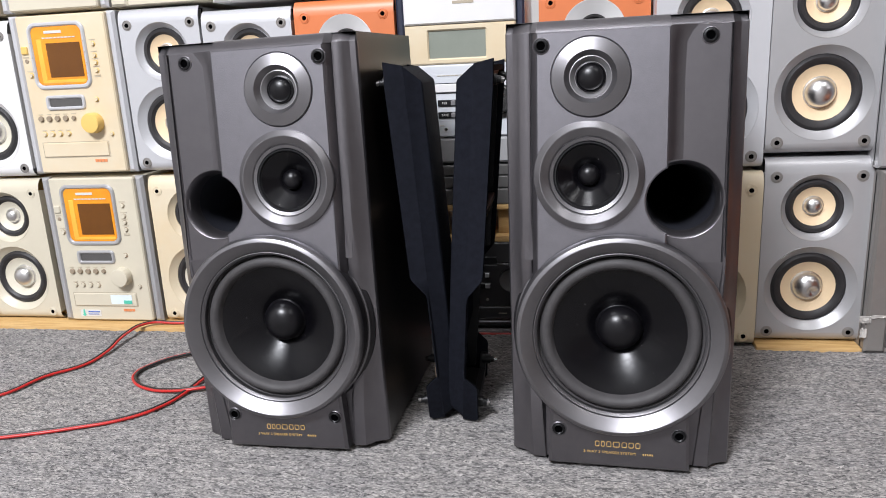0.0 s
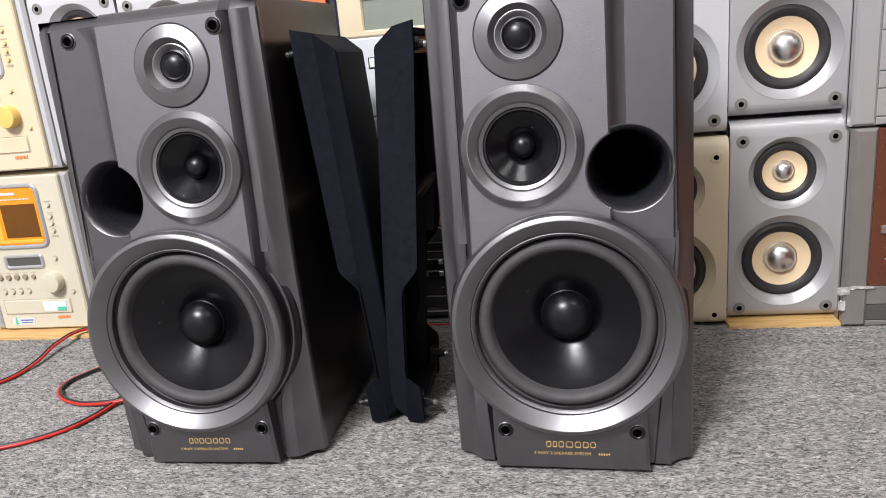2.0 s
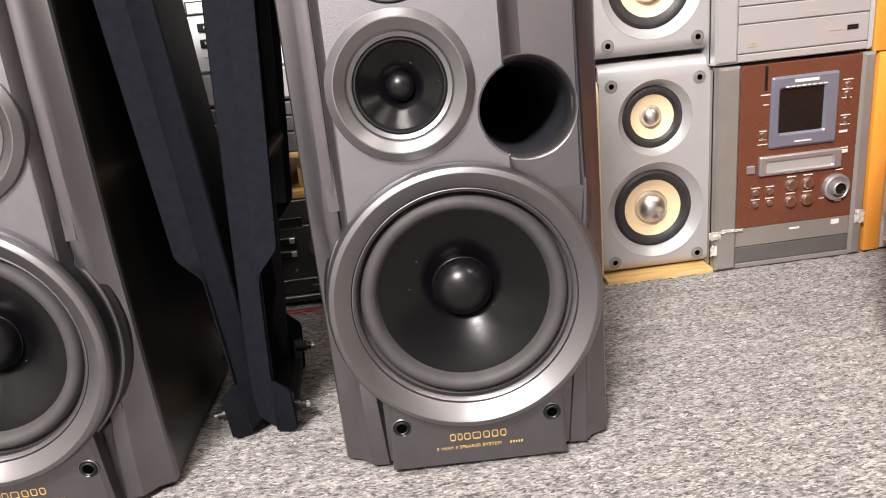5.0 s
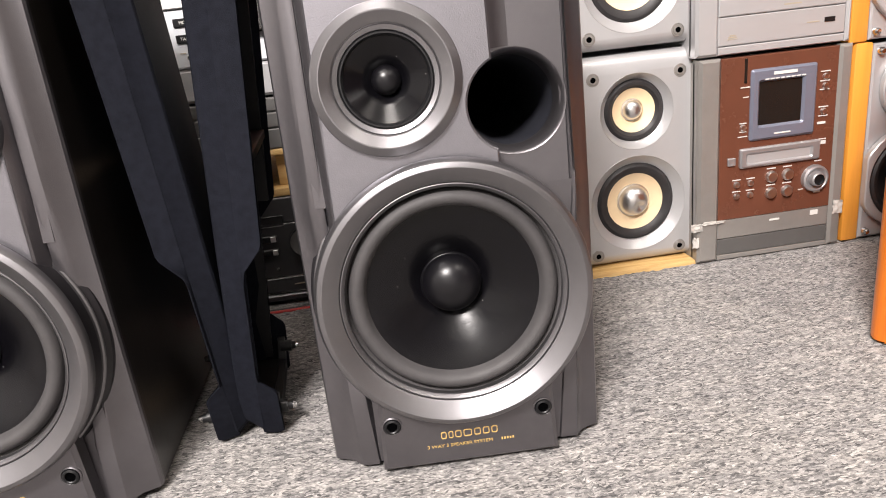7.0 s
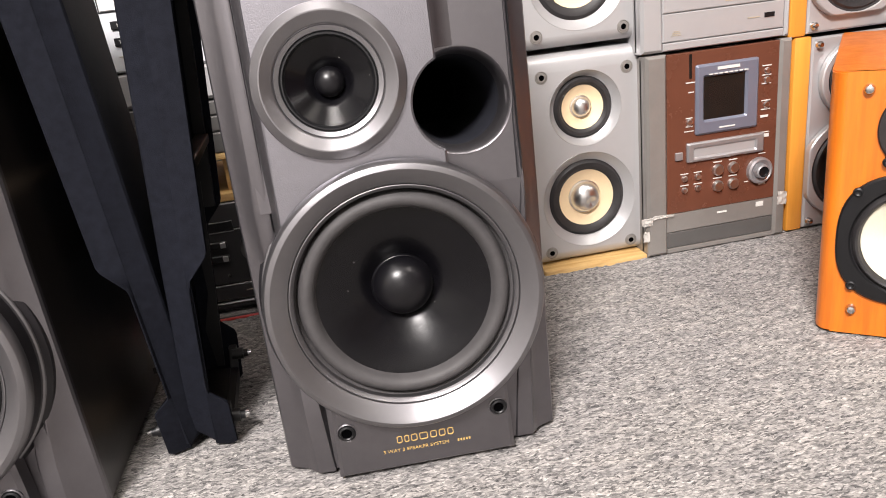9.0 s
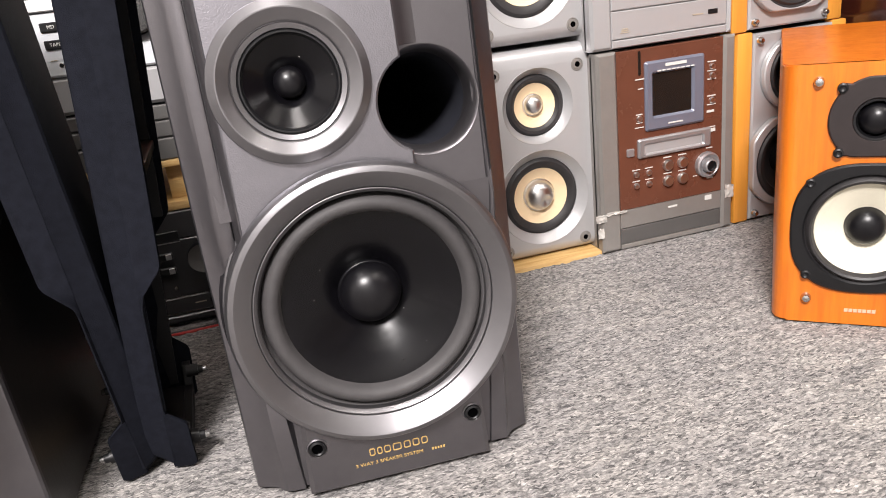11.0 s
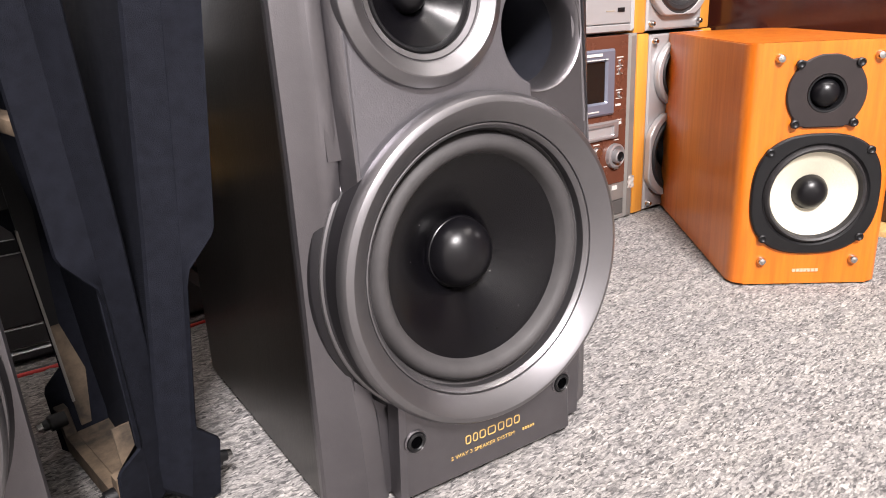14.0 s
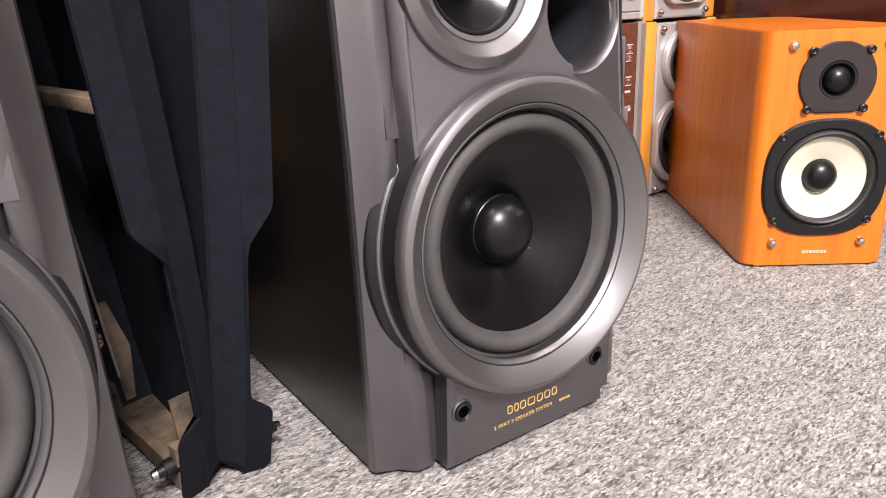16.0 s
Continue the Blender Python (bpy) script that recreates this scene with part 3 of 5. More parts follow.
    part("ridge", lathe([(0.0934, 0.0038), (0.0945, 0.0044), (0.0950, 0.0053), (0.0947, 0.0063), (0.0938, 0.0070)], wm, 120), RING, wf, "thin grey ridge round the collar", 25)
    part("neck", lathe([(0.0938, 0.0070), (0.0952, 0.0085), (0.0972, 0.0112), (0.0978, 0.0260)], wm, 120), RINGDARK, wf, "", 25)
    part("surround", lathe([(0.0739, -0.002), (0.0729, -0.0015), (0.0716, 0.0004), (0.0708, -0.0030), (0.0690, -0.0062), (0.0661, -0.0078), (0.0632, -0.0070), (0.0606, -0.0044), (0.0595, 0.0000), (0.0591, 0.0008)], wm, 96), WOOFER_ROLL, wf, "black rubber surround", 70)
    part("cone", lathe([(0.0592 - 0.0380 * k / 44, 0.0008 + 0.0200 * (k / 44) ** 1.2 + (0.00009 if k % 2 else -0.00009)) for k in range(45)], wm, 96), CONE, wf, "glossy black paper cone")
    part("dust_cap", lathe([(0.0218, 0.0206), (0.0214, 0.0188), (0.0209, 0.0184)] + [(0.0208 * math.cos(a), 0.0184 - 0.0165 * math.sin(a)) for a in [k * math.pi / 24 for k in range(1, 12)]] + [(0, 0.0019)], wm, 72), CAP, wf, "shiny black dust cap")

    # base panel with its print
    bp = part("base_panel", plate([(-0.0640, 0.003), (0.0640, 0.003)] + [(0.0615 - 0.123 * k / 24, WZ - math.sqrt(0.087 ** 2 - (0.0615 - 0.123 * k / 24) ** 2)) for k in range(25)], (), -0.0015, 0.0135, 0.003), GUNMETAL, sp, "grey base panel", 30)
    widths = (0.0046, 0.0040, 0.0052, 0.0070, 0.0054, 0.0054, 0.0050)
    x = -0.0205
    logo = []
    for w in widths:
        logo.append((x, x + w * 0.86, 0.0243, 0.0299))
        x += w + 0.0008
    bm = bmesh.new()
    for x0, x1, z0, z1 in logo:
        plate(roundrect(x0, x1, z0, z1, 0.0014, 4), [roundrect(x0 + 0.0006, x1 - 0.0006, z0 + 0.0006, z1 - 0.0006, 0.0009, 4)], -0.0019, -0.0012, bm=bm)
    part("logo", bm, GOLD, bp, "gold brand mark", 0)
    letters("3 WAY 3 SPEAKER SYSTEM", 0.0036, GOLD, bp, pose(-0.0075, -0.0017, 0.0185), "print", 0.047)
    bars([(0.0225 + 0.0020 * k, 0.0236 + 0.0020 * k, 0.0178, 0.0193) for k in range(5)], GOLD, bp, -0.0015, "model_mark")

    # sockets for the grille's pegs
    for x, z, y, lean in ((-0.054, 0.040, -0.0015, 0), (0.054, 0.040, -0.0015, 0), (-S * 0.0680, 0.3870, front_y(0.387), 0.1), (S * 0.0700, 0.3890, seat_y(0.389), 0.1)):
        sm = tilt_at(x, y, z, lean)
        so = part("peg_socket", lathe([(0.0074, 0.0006), (0.0072, -0.0005), (0.0064, -0.0010), (0.0058, -0.0004)], sm, 28), GUNMETAL, sp)
        part("bush", lathe([(0.0059, -0.0003), (0.0056, -0.0016), (0.0044, -0.0022), (0.0036, -0.0015)], sm, 24), BLACKP, so, "black rubber bush")
        # shallow floor painted black for the shade of a deeper hole
        part("hole", lathe([(0.0036, -0.0015), (0.0032, -0.0004), (0, -0.0004)], sm, 24), DEEPSHADE, so)
    return sp


three_way_speaker(pose(0.054, 0.000, 0, 0, 0, -3.0), 1, "large dark grey three-way speaker on the carpet, port beside the tweeter")
three_way_speaker(pose(-0.2731, 0.0073, 0, 0, -1.1, -1.6), -1, "large dark grey three-way speaker on the carpet beside red cable")

# ---------------------------------------------------------------- the two detached grilles
def grille(m, s, deep):
    """A shallow cloth cover standing on its short edge: u runs to the back, v up, the cloth faces -s*x, the pegs +s*x."""
    g = thing("speaker_grille", "detached black cloth speaker grille standing between the speakers", "grille", m, "pair of grilles")

    def put(bm):
        # the cover is drawn lying in x (across) and z (up) with y as its depth; turn it to stand edge-on
        bmesh.ops.transform(bm, matrix=Matrix(((0, s, 0, 0), (1, 0, 0, 0), (0, 0, 1, 0), (0, 0, 0, 1))), verts=bm.verts)
        return bm

    # outline: narrow foot, wider head with cut corners
    HS, KS = [0, 0.006, 0.05, 0.16, 0.378], [0.054, 0.058, 0.068, 0.0774, 0.0820]
    out = [(-0.058, 0.006), (-0.051, 0.0), (0.051, 0.0), (0.058, 0.006), (0.068, 0.050), (0.0774, 0.16), (0.0820, 0.377), (-0.0820, 0.377), (-0.0774, 0.16), (-0.068, 0.050)]
    bm = bmesh.new()
    rings = []
    for inset, y, rise in ((0.0110, -0.0178, 0.9), (0.0050, -0.0016, 0.0), (0.0008, -0.0012, 0.0), (0.0, -0.0036, 0.0), (0.0008, -0.0048, 0.05), (0.0058, -0.0192, 0.9), (0.0078, -0.0206, 1.0)):
        rings.append([bm.verts.new((x, y, z - 0.003 - 0.010 * rise if z > 0.3 else z + (0.007 * rise if z < 0.01 else 0.0))) for x, z in offset(out, inset)])
    for a, b in zip(rings, rings[1:]):
        for k in range(len(a)):
            q = (k + 1) % len(a)
            bm.faces.new((a[k], a[q], b[q], b[k]))
    bm.faces.new(rings[-1])
    bm.faces.new(rings[0])
    part("cloth_front", put(bm), CLOTH, g, "black stretched cloth", 25)
    for e in (-1, 1):
        # side walls, cut low where the woofer ring bulges
        prof = [(0.0, 0.009), (0.003, 0.0125), (0.041, deep - 0.0035), (0.0445, deep - 0.005), (0.0535, -0.0020), (0.060, -0.0028), (0.138, -0.0028), (0.147, -0.0012), (0.1635, deep - 0.0035), (0.168, deep - 0.002), (0.352, deep), (0.374, deep - 0.001)]
        bm = bmesh.new()
        rows = []
        for v, w in prof:
            k = np.interp(v, HS, KS)
            up = 0.005 if v > 0.37 else 0.0
            rows.append([bm.verts.new((e * (k - 0.004), -0.0044, v)), bm.verts.new((e * (k + 0.0001), -0.0040, v)), bm.verts.new((e * (k + 0.0028), w, v + up)), bm.verts.new((e * (k + 0.0006), w + 0.0008, v + up)), bm.verts.new((e * (k - 0.004), -0.0014, v))])
        for a, b in zip(rows, rows[1:]):
            for k in range(5):
                bm.faces.new((a[k], a[(k + 1) % 5], b[(k + 1) % 5], b[k]))
        bm.faces.new(rows[0])
        bm.faces.new(rows[-1])
        part("side_wall", put(bm), CLOTH, g, "black cloth wrapped side", 40)
    bm = plate([(-0.0808, 0.3735), (-0.0803, 0.3675), (0.0803, 0.3675), (0.0808, 0.3735)], (), -0.004, 0.0125, 0)
    part("head_wall", put(bm), CLOTH, g)
    # moulded frame: a ring round the head, a rail across the foot, and linings inside the hollow shell
    head = [(-0.0735, 0.164), (-0.0680, 0.164), (-0.0710, 0.352), (0.0710, 0.352), (0.0680, 0.164), (0.0735, 0.164), (0.0775, 0.3670), (-0.0775, 0.3670)]
    part("back_frame", put(plate(head, (), -0.0010, 0.0085, 0.0)), BLACKP, g, "black moulded frame")
    dusty = s < 0
    part("foot_bar", put(plate([(-0.050, 0.0035), (0.050, 0.0035), (0.0575, 0.0340), (0.0490, 0.0340), (0.0440, 0.0170), (-0.0440, 0.0170), (-0.0490, 0.0340), (-0.0575, 0.0340)], (), 0.0040, 0.0110, 0.0008)), DUSTY if dusty else BLACKP, g, "dusty brown foot rail" if dusty else "black foot rail")
    part("foot_lining", put(box(-0.0470, 0.0470, -0.0172, 0.0040, 0.0135, 0.0160)), DUSTY if dusty else BLACKP, g)
    for lo, hi, material in ((0.016, 0.085, DUSTY if dusty else BLACKP), (0.085, 0.215, BLACKP)):
        k0, k1 = np.interp(lo, HS, KS) - 0.0062, np.interp(hi, HS, KS) - 0.0062
        part("side_lining", put(plate([(k0 - 0.0012, lo), (k0, lo), (k1, hi), (k1 - 0.0012, hi)], (), -0.0168, -0.0012, 0.0)), material, g)
    part("cross_bar", put(box(-0.0690, 0.0690, 0.0, 0.0112, 0.2210, 0.2285, 0.001)), DUSTY if dusty else BLACKP, g)
    if dusty:
        part("worn_edge", put(plate([(0.0535, 0.034), (0.0546, 0.034), (0.0685, 0.150), (0.0674, 0.150)], (), -0.0020, -0.0004, 0.0)), TRIM, g, "worn pale edge of the lining")
        bm = box(-0.0440, -0.0420, -0.0165, 0.0030, 0.016, 0.056)
        box(-0.0440, -0.0300, -0.0165, -0.0140, 0.016, 0.044, bm=bm)
        part("clip", put(bm), DUSTY, g, "dusty inner clip")
    for x, z in ((-0.049, 0.020), (0.049, 0.028), (-0.069, 0.3600), (0.069, 0.3600)):
        bm = rod((x, 0.007, z), (x, 0.017, z), 0.0054, 14)
        rod((x, 0.017, z), (x, 0.021, z), 0.0038, 12, bm, 0.0034)
        pg = part("peg", put(bm), BLACKP, g, "black plastic peg")
        part("tip", put(rod((x, 0.0205, z), (x, 0.0240, z), 0.0033, 12, None, 0.0026)), STEEL, pg, "shiny steel tip")
    return g


grille(pose(-0.1018, 0.1382, 0.0015, -0.5, 4.3, 1.5), 1, 0.0145)
grille(pose(-0.1333, 0.1393, 0.0015, -0.8, -3.4, 6.0), -1, 0.0145)

# ---------------------------------------------------------------- small two-way speakers of the stacks
def driver(parent, name, x, z, y, dish, black, cone_r, cap, cone_mat, ring_mat, cap_mat=None, n=56):
    """A driver: sunk dish, black surround, coloured cone, domed cap."""
    m = pose(x, y, z)
    d = part(name, lathe([(dish, 0.0004), (dish - 0.0006, -0.0002), (black + 0.0012, 0.0085), (black, 0.0090), (black - 0.0002, 0.0110)], m, n), ring_mat, parent, "silver dished ring")
    part("surround", lathe([(black, 0.0105), (black - 0.001, 0.0085), ((black * 2 + cone_r) / 3, 0.0062), ((black + cone_r * 2) / 3, 0.0066), (cone_r + 0.0006, 0.0095), (cone_r - 0.0004, 0.0100)], m, n), RUBBER, d, "black rubber surround")
    part("cone", lathe([(cone_r, 0.0100), (cap + 0.002, 0.0165), (cap - 0.0005, 0.0170)], m, n), cone_mat, d, "cream paper cone")
    pr = [(cap + 0.0016, 0.0166), (cap + 0.0010, 0.0146), (cap, 0.0143)]
    part("dust_cap", lathe(pr + [(cap * 0.985 * math.cos(a), 0.0143 - cap * 0.72 * math.sin(a)) for a in [k * math.pi / 20 for k in range(1, 10)]] + [(0, 0.0143 - cap * 0.72)], m, 40), cap_mat or CHROME, d, "polished chrome dome")
    return d


def screw_ring(parent, x, z, y, body):
    m = pose(x, y, z)
    s = part("peg_socket", lathe([(0.0072, 0.0003), (0.0070, -0.0006), (0.0063, -0.0008), (0.0060, -0.0002), (0.0055, -0.0002), (0.0050, -0.0010), (0.0030, -0.0011)], m, 28), body, parent)
    # shallow disc whose black colour is the hole's inner shade
    part("hole", lathe([(0.0030, -0.0011), (0.0026, -0.0003), (0, -0.0003)], m, 18), DEEPSHADE, s)


def two_way_speaker(m, w, h, d, body, front, label, small=True, cone_mat=None, roll=0.016, group="stacked two-way speakers", ring=None):
    """Origin at the foot of the front, on its middle line. The front rolls back at the top and at the foot."""
    sp = thing("two_way_speaker", label, "speaker", m, group)
    cone_mat = cone_mat or CONECREAM
    hw = w / 2
    part("cabinet", box(-hw + 0.001, hw - 0.001, 0.019, d, 0.002, h - 0.002, 0.004), body, sp)
    zs, zb = h * 0.737, h * 0.300
    k = h / 0.24
    holes = [circle(0, zs, 0.0422 * k, 56), circle(0, zb, 0.0560 * k, 56)]
    flat0, flat1 = roll * 0.8, h - roll * 1.25
    bm = plate([(-hw, flat0), (hw, flat0), (hw, flat1), (-hw, flat1)], holes, 0, 0.014, 0.0)
    # rolled top and foot
    for z0, sgn, rr in ((flat1, 1, roll * 1.2), (flat0, -1, roll * 0.75)):
        prev = None
        for j in range(7):
            a = j * math.pi / 12
            y, z = 0.012 * (1 - math.cos(a)), z0 + sgn * rr * math.sin(a)
            cur = [bm.verts.new((-hw, y, z)), bm.verts.new((hw, y, z))]
            if prev:
                bm.faces.new((prev[0], prev[1], cur[1], cur[0]))
            prev = cur
        end = [bm.verts.new((-hw, 0.02, prev[0].co.z)), bm.verts.new((hw, 0.02, prev[0].co.z))]
        bm.faces.new((prev[0], prev[1], end[1], end[0]))
    part("front_baffle", bm, front, sp, angle=30)
    # a backing that closes the two openings
    part("driver_seat", box(-hw + 0.002, hw - 0.002, 0.0195, 0.022, 0.004, h - 0.004), BLACKP, sp)
    if ring:
        driver(sp, "upper_driver", 0, zs, 0.0, 0.0424 * k, 0.0225 * k, 0.0165 * k, 0.0085 * k, cone_mat, ring, CAP)
    else:
        driver(sp, "upper_driver", 0, zs, 0.0, 0.0424 * k, 0.0345 * k, 0.0250 * k, 0.0112 * k, cone_mat, front)
    driver(sp, "lower_driver", 0, zb, 0.0, 0.0562 * k, 0.0455 * k, 0.0335 * k, 0.0180 * k, cone_mat, ring or front)
    for x in (-hw * 0.785, hw * 0.785):
        screw_ring(sp, x, h * 0.900, 0, TRIM if front in (SILVER, SILVERW, PALE) else front)
        screw_ring(sp, x, h * 0.060, 0, TRIM if front in (SILVER, SILVERW, PALE) else front)
    return sp


# ---------------------------------------------------------------- compact stereo units
def round_button(parent, x, z, y, r, material, name="button", proud=0.003):
    return part(name, lathe([(r, 0.0005), (r, -proud * 0.6), (r * 0.8, -proud), (0, -proud * 0.85)], pose(x, y, z), 24), material, parent)


def stereo_amber(m, body, frame_mat, side_mat, knob_mat, small_mat, label, stickers=False):
    """Pale compact stereo with an amber display window."""
    st = thing("compact_stereo", label, "stereo", m, "stacked compact stereos")
    w, h, d = 0.170, 0.231, 0.21
    hw = w / 2
    part("body", box(-hw, hw, 0.010, d, 0.0, h, 0.004), side_mat, st)
    for s in (-1, 1):
        bm = plate([(s * (hw - 0.0135), 0.001), (s * hw, 0.001), (s * hw, h - 0.001), (s * (hw - 0.0135), h - 0.001)], (), 0.001, 0.016, 0.004)
        part("side_trim", bm, frame_mat, st, "silver grey side trim")
    fx = hw - 0.0142
    face = part("face", plate(roundrect(-fx, fx, 0.002, h - 0.002, 0.004), (), -0.0015, 0.012, 0.002), body, st)
    # display window with its frame
    x0, x1, z0, z1 = -0.0540, 0.0380, 0.1250, 0.2190
    part("display_frame", plate(roundrect(x0, x1, z0, z1, 0.013), [roundrect(x0 + 0.0060, x1 - 0.0060, z0 + 0.0060, z1 - 0.0060, 0.009)], -0.0045, 0.000, 0.0018), frame_mat, st, "silver display frame")
    part("display_window", plate(roundrect(x0 + 0.0058, x1 - 0.0058, z0 + 0.0058, z1 - 0.0058, 0.009), (), -0.0028, 0.0, 0.0008), AMBER, st, "amber display window")
    part("display", plate([(-0.026, 0.142), (0.028, 0.142), (0.028, 0.190), (-0.026, 0.190)], (), -0.0034, 0.0, 0.0), LCDBROWN, st, "brown liquid crystal display")
    # raised pale strips painted as the lit left and lower walls of a recess
    part("lit_window_wall", plate(roundrect(-0.041, -0.032, 0.137, 0.196, 0.002), (), -0.0036, 0.0, 0.0008), AMBERLIT, st)
    part("lit_window_wall", plate(roundrect(-0.041, 0.030, 0.1335, 0.1385, 0.002), (), -0.0034, 0.0, 0.0008), AMBERLIT, st)
    bars([(-0.026, 0.002, 0.2035, 0.2072)], WHITEP, st, -0.0030, "brand_mark")
    bars([(-0.030 + 0.006 * k, -0.0255 + 0.006 * k, 0.1965, 0.1981) for k in range(9)], WHITEP, st, -0.0030, "small_print")
    bars([(x0 + 0.0022 + 0.0011, x0 + 0.0044, z, z + 0.0014) for z in (0.150, 0.170, 0.190)] + [(x1 - 0.0038, x1 - 0.0024, z, z + 0.0014) for z in (0.145, 0.160, 0.175, 0.190)], GREYP, st, -0.0045, "frame_dots")
    # disc slot
    part("slot_frame", plate(roundrect(-0.0425, 0.0215, 0.0950, 0.1165, 0.006), [roundrect(-0.0365, 0.0165, 0.1000, 0.1115, 0.002)], -0.0042, 0.0, 0.0015), frame_mat, st, "silver slot frame")
    part("slot", plate(roundrect(-0.0370, 0.0170, 0.0995, 0.1120, 0.002), (), -0.0020, 0.0, 0.0), DULL, st, "grey brown slot flap")
    # buttons
    part("power_button", plate(roundrect(-0.0680, -0.0575, 0.176, 0.187, 0.002), (), -0.004, 0.0, 0.001), knob_mat, st)
    round_button(st, -0.0620, 0.1665, -0.0015, 0.0030, small_mat, "sensor", 0.001)
    pale_button = knob_mat if knob_mat is not KNOBY else CREAM
    rim = KNOBY if knob_mat is KNOBY else TANBUT

    def small_button(x, z, r):
        part("button_rim", lathe([(r + 0.0009, 0.0004), (r + 0.0008, -0.0006), (r, -0.0006)], pose(x, -0.0015, z), 24), rim, st)
        round_button(st, x, z, -0.0015, r, pale_button, "button", 0.0028)

    small_button(-0.0590, 0.146, 0.0032)
    for z in (0.186, 0.170, 0.160, 0.149):
        small_button(0.0480, z, 0.0029)
    for x in (-0.0555, -0.0420, -0.0285, -0.0150, -0.0015):
        round_button(st, x, 0.0830, -0.0015, 0.0043 if x < -0.01 else 0.0034, small_mat)
    for x in (-0.0540, -0.0410, -0.0280, -0.0145):
        small_button(x, 0.0605, 0.0032)
    small_button(0.0400, 0.1085, 0.0030)
    small_button(0.0560, 0.0580, 0.0026)
    part("volume_knob", lathe([(0.0150, 0.0), (0.0147, -0.011), (0.0134, -0.0135), (0.0098, -0.0140), (0, -0.0136)], pose(0.0310, -0.0015, 0.0750), 48), knob_mat, st, "large round volume knob")
    # disc drawer
    part("drawer", plate(roundrect(-0.0600, 0.0470, 0.0265, 0.0470, 0.001), (), -0.0032, 0.0, 0.0008), body, st, "disc drawer front")
    bars([(-0.0615, 0.0485, 0.0477, 0.0484), (-0.0615, 0.0485, 0.0250, 0.0259), (-0.0615, -0.0607, 0.0259, 0.0477), (0.0477, 0.0485, 0.0259, 0.0477)], GREYP, st, -0.0012, "drawer_gap")
    marks = [(x - 0.0035, x + 0.0035, 0.0890, 0.0899) for x in (-0.0555, -0.0420, -0.0285, -0.0150, -0.0015)]
    marks += [(x - 0.0035, x + 0.0035, 0.0655, 0.0664) for x in (-0.0540, -0.0410, -0.0280, -0.0145)]
    marks += [(0.0430, 0.0530, z, z + 0.001) for z in (0.1915, 0.1752, 0.1650, 0.1546, 0.1420, 0.1400)]
    marks += [(-0.0670, -0.0580, 0.1715, 0.1726), (-0.0640, -0.0550, 0.1515, 0.1525), (-0.0540, -0.0450, 0.0385, 0.0390), (-0.0530, -0.0460, 0.0320, 0.0370)]
    bars(marks, PALEP, st, -0.0016, "small_print")
    bars([(0.022 + 0.005 * k, 0.0262 + 0.005 * k, 0.0175, 0.0215) for k in range(4)], REDP, st, -0.0018, "red_mark")
    if stickers:
        part("sticker", plate(roundrect(0.004, 0.040, 0.0300, 0.0445, 0.001), (), -0.0037, -0.003, 0.0), STICKER, st, "pale green price sticker")
        bars([(0.026, 0.0395, 0.0305, 0.036)], TEAL, st, -0.0037, "sticker_print")
        part("sticker", plate(roundrect(-0.054, -0.018, 0.0085, 0.0195, 0.001), (), -0.0022, -0.001, 0.0), WHITEP, st, "small white sticker with a blue print")
        bars([(-0.040, -0.020, 0.0155, 0.0170), (-0.040, -0.022, 0.0120, 0.0130)], BLUEP, st, -0.0022, "sticker_print")
        bm = lathe([(0, -0.0027), (0.0034, -0.0024), (0.0034, -0.0015)], pose(-0.0475, 0, 0.0125), 20)
        for v in bm.verts:
            if v.co.z > 0.0125:
                v.co.z += (v.co.z - 0.0125) * 1.4
                v.co.x += (-0.0475 - v.co.x) * 0.45
        part("drop_mark", bm, TEAL, st, "green drop print")
    return st


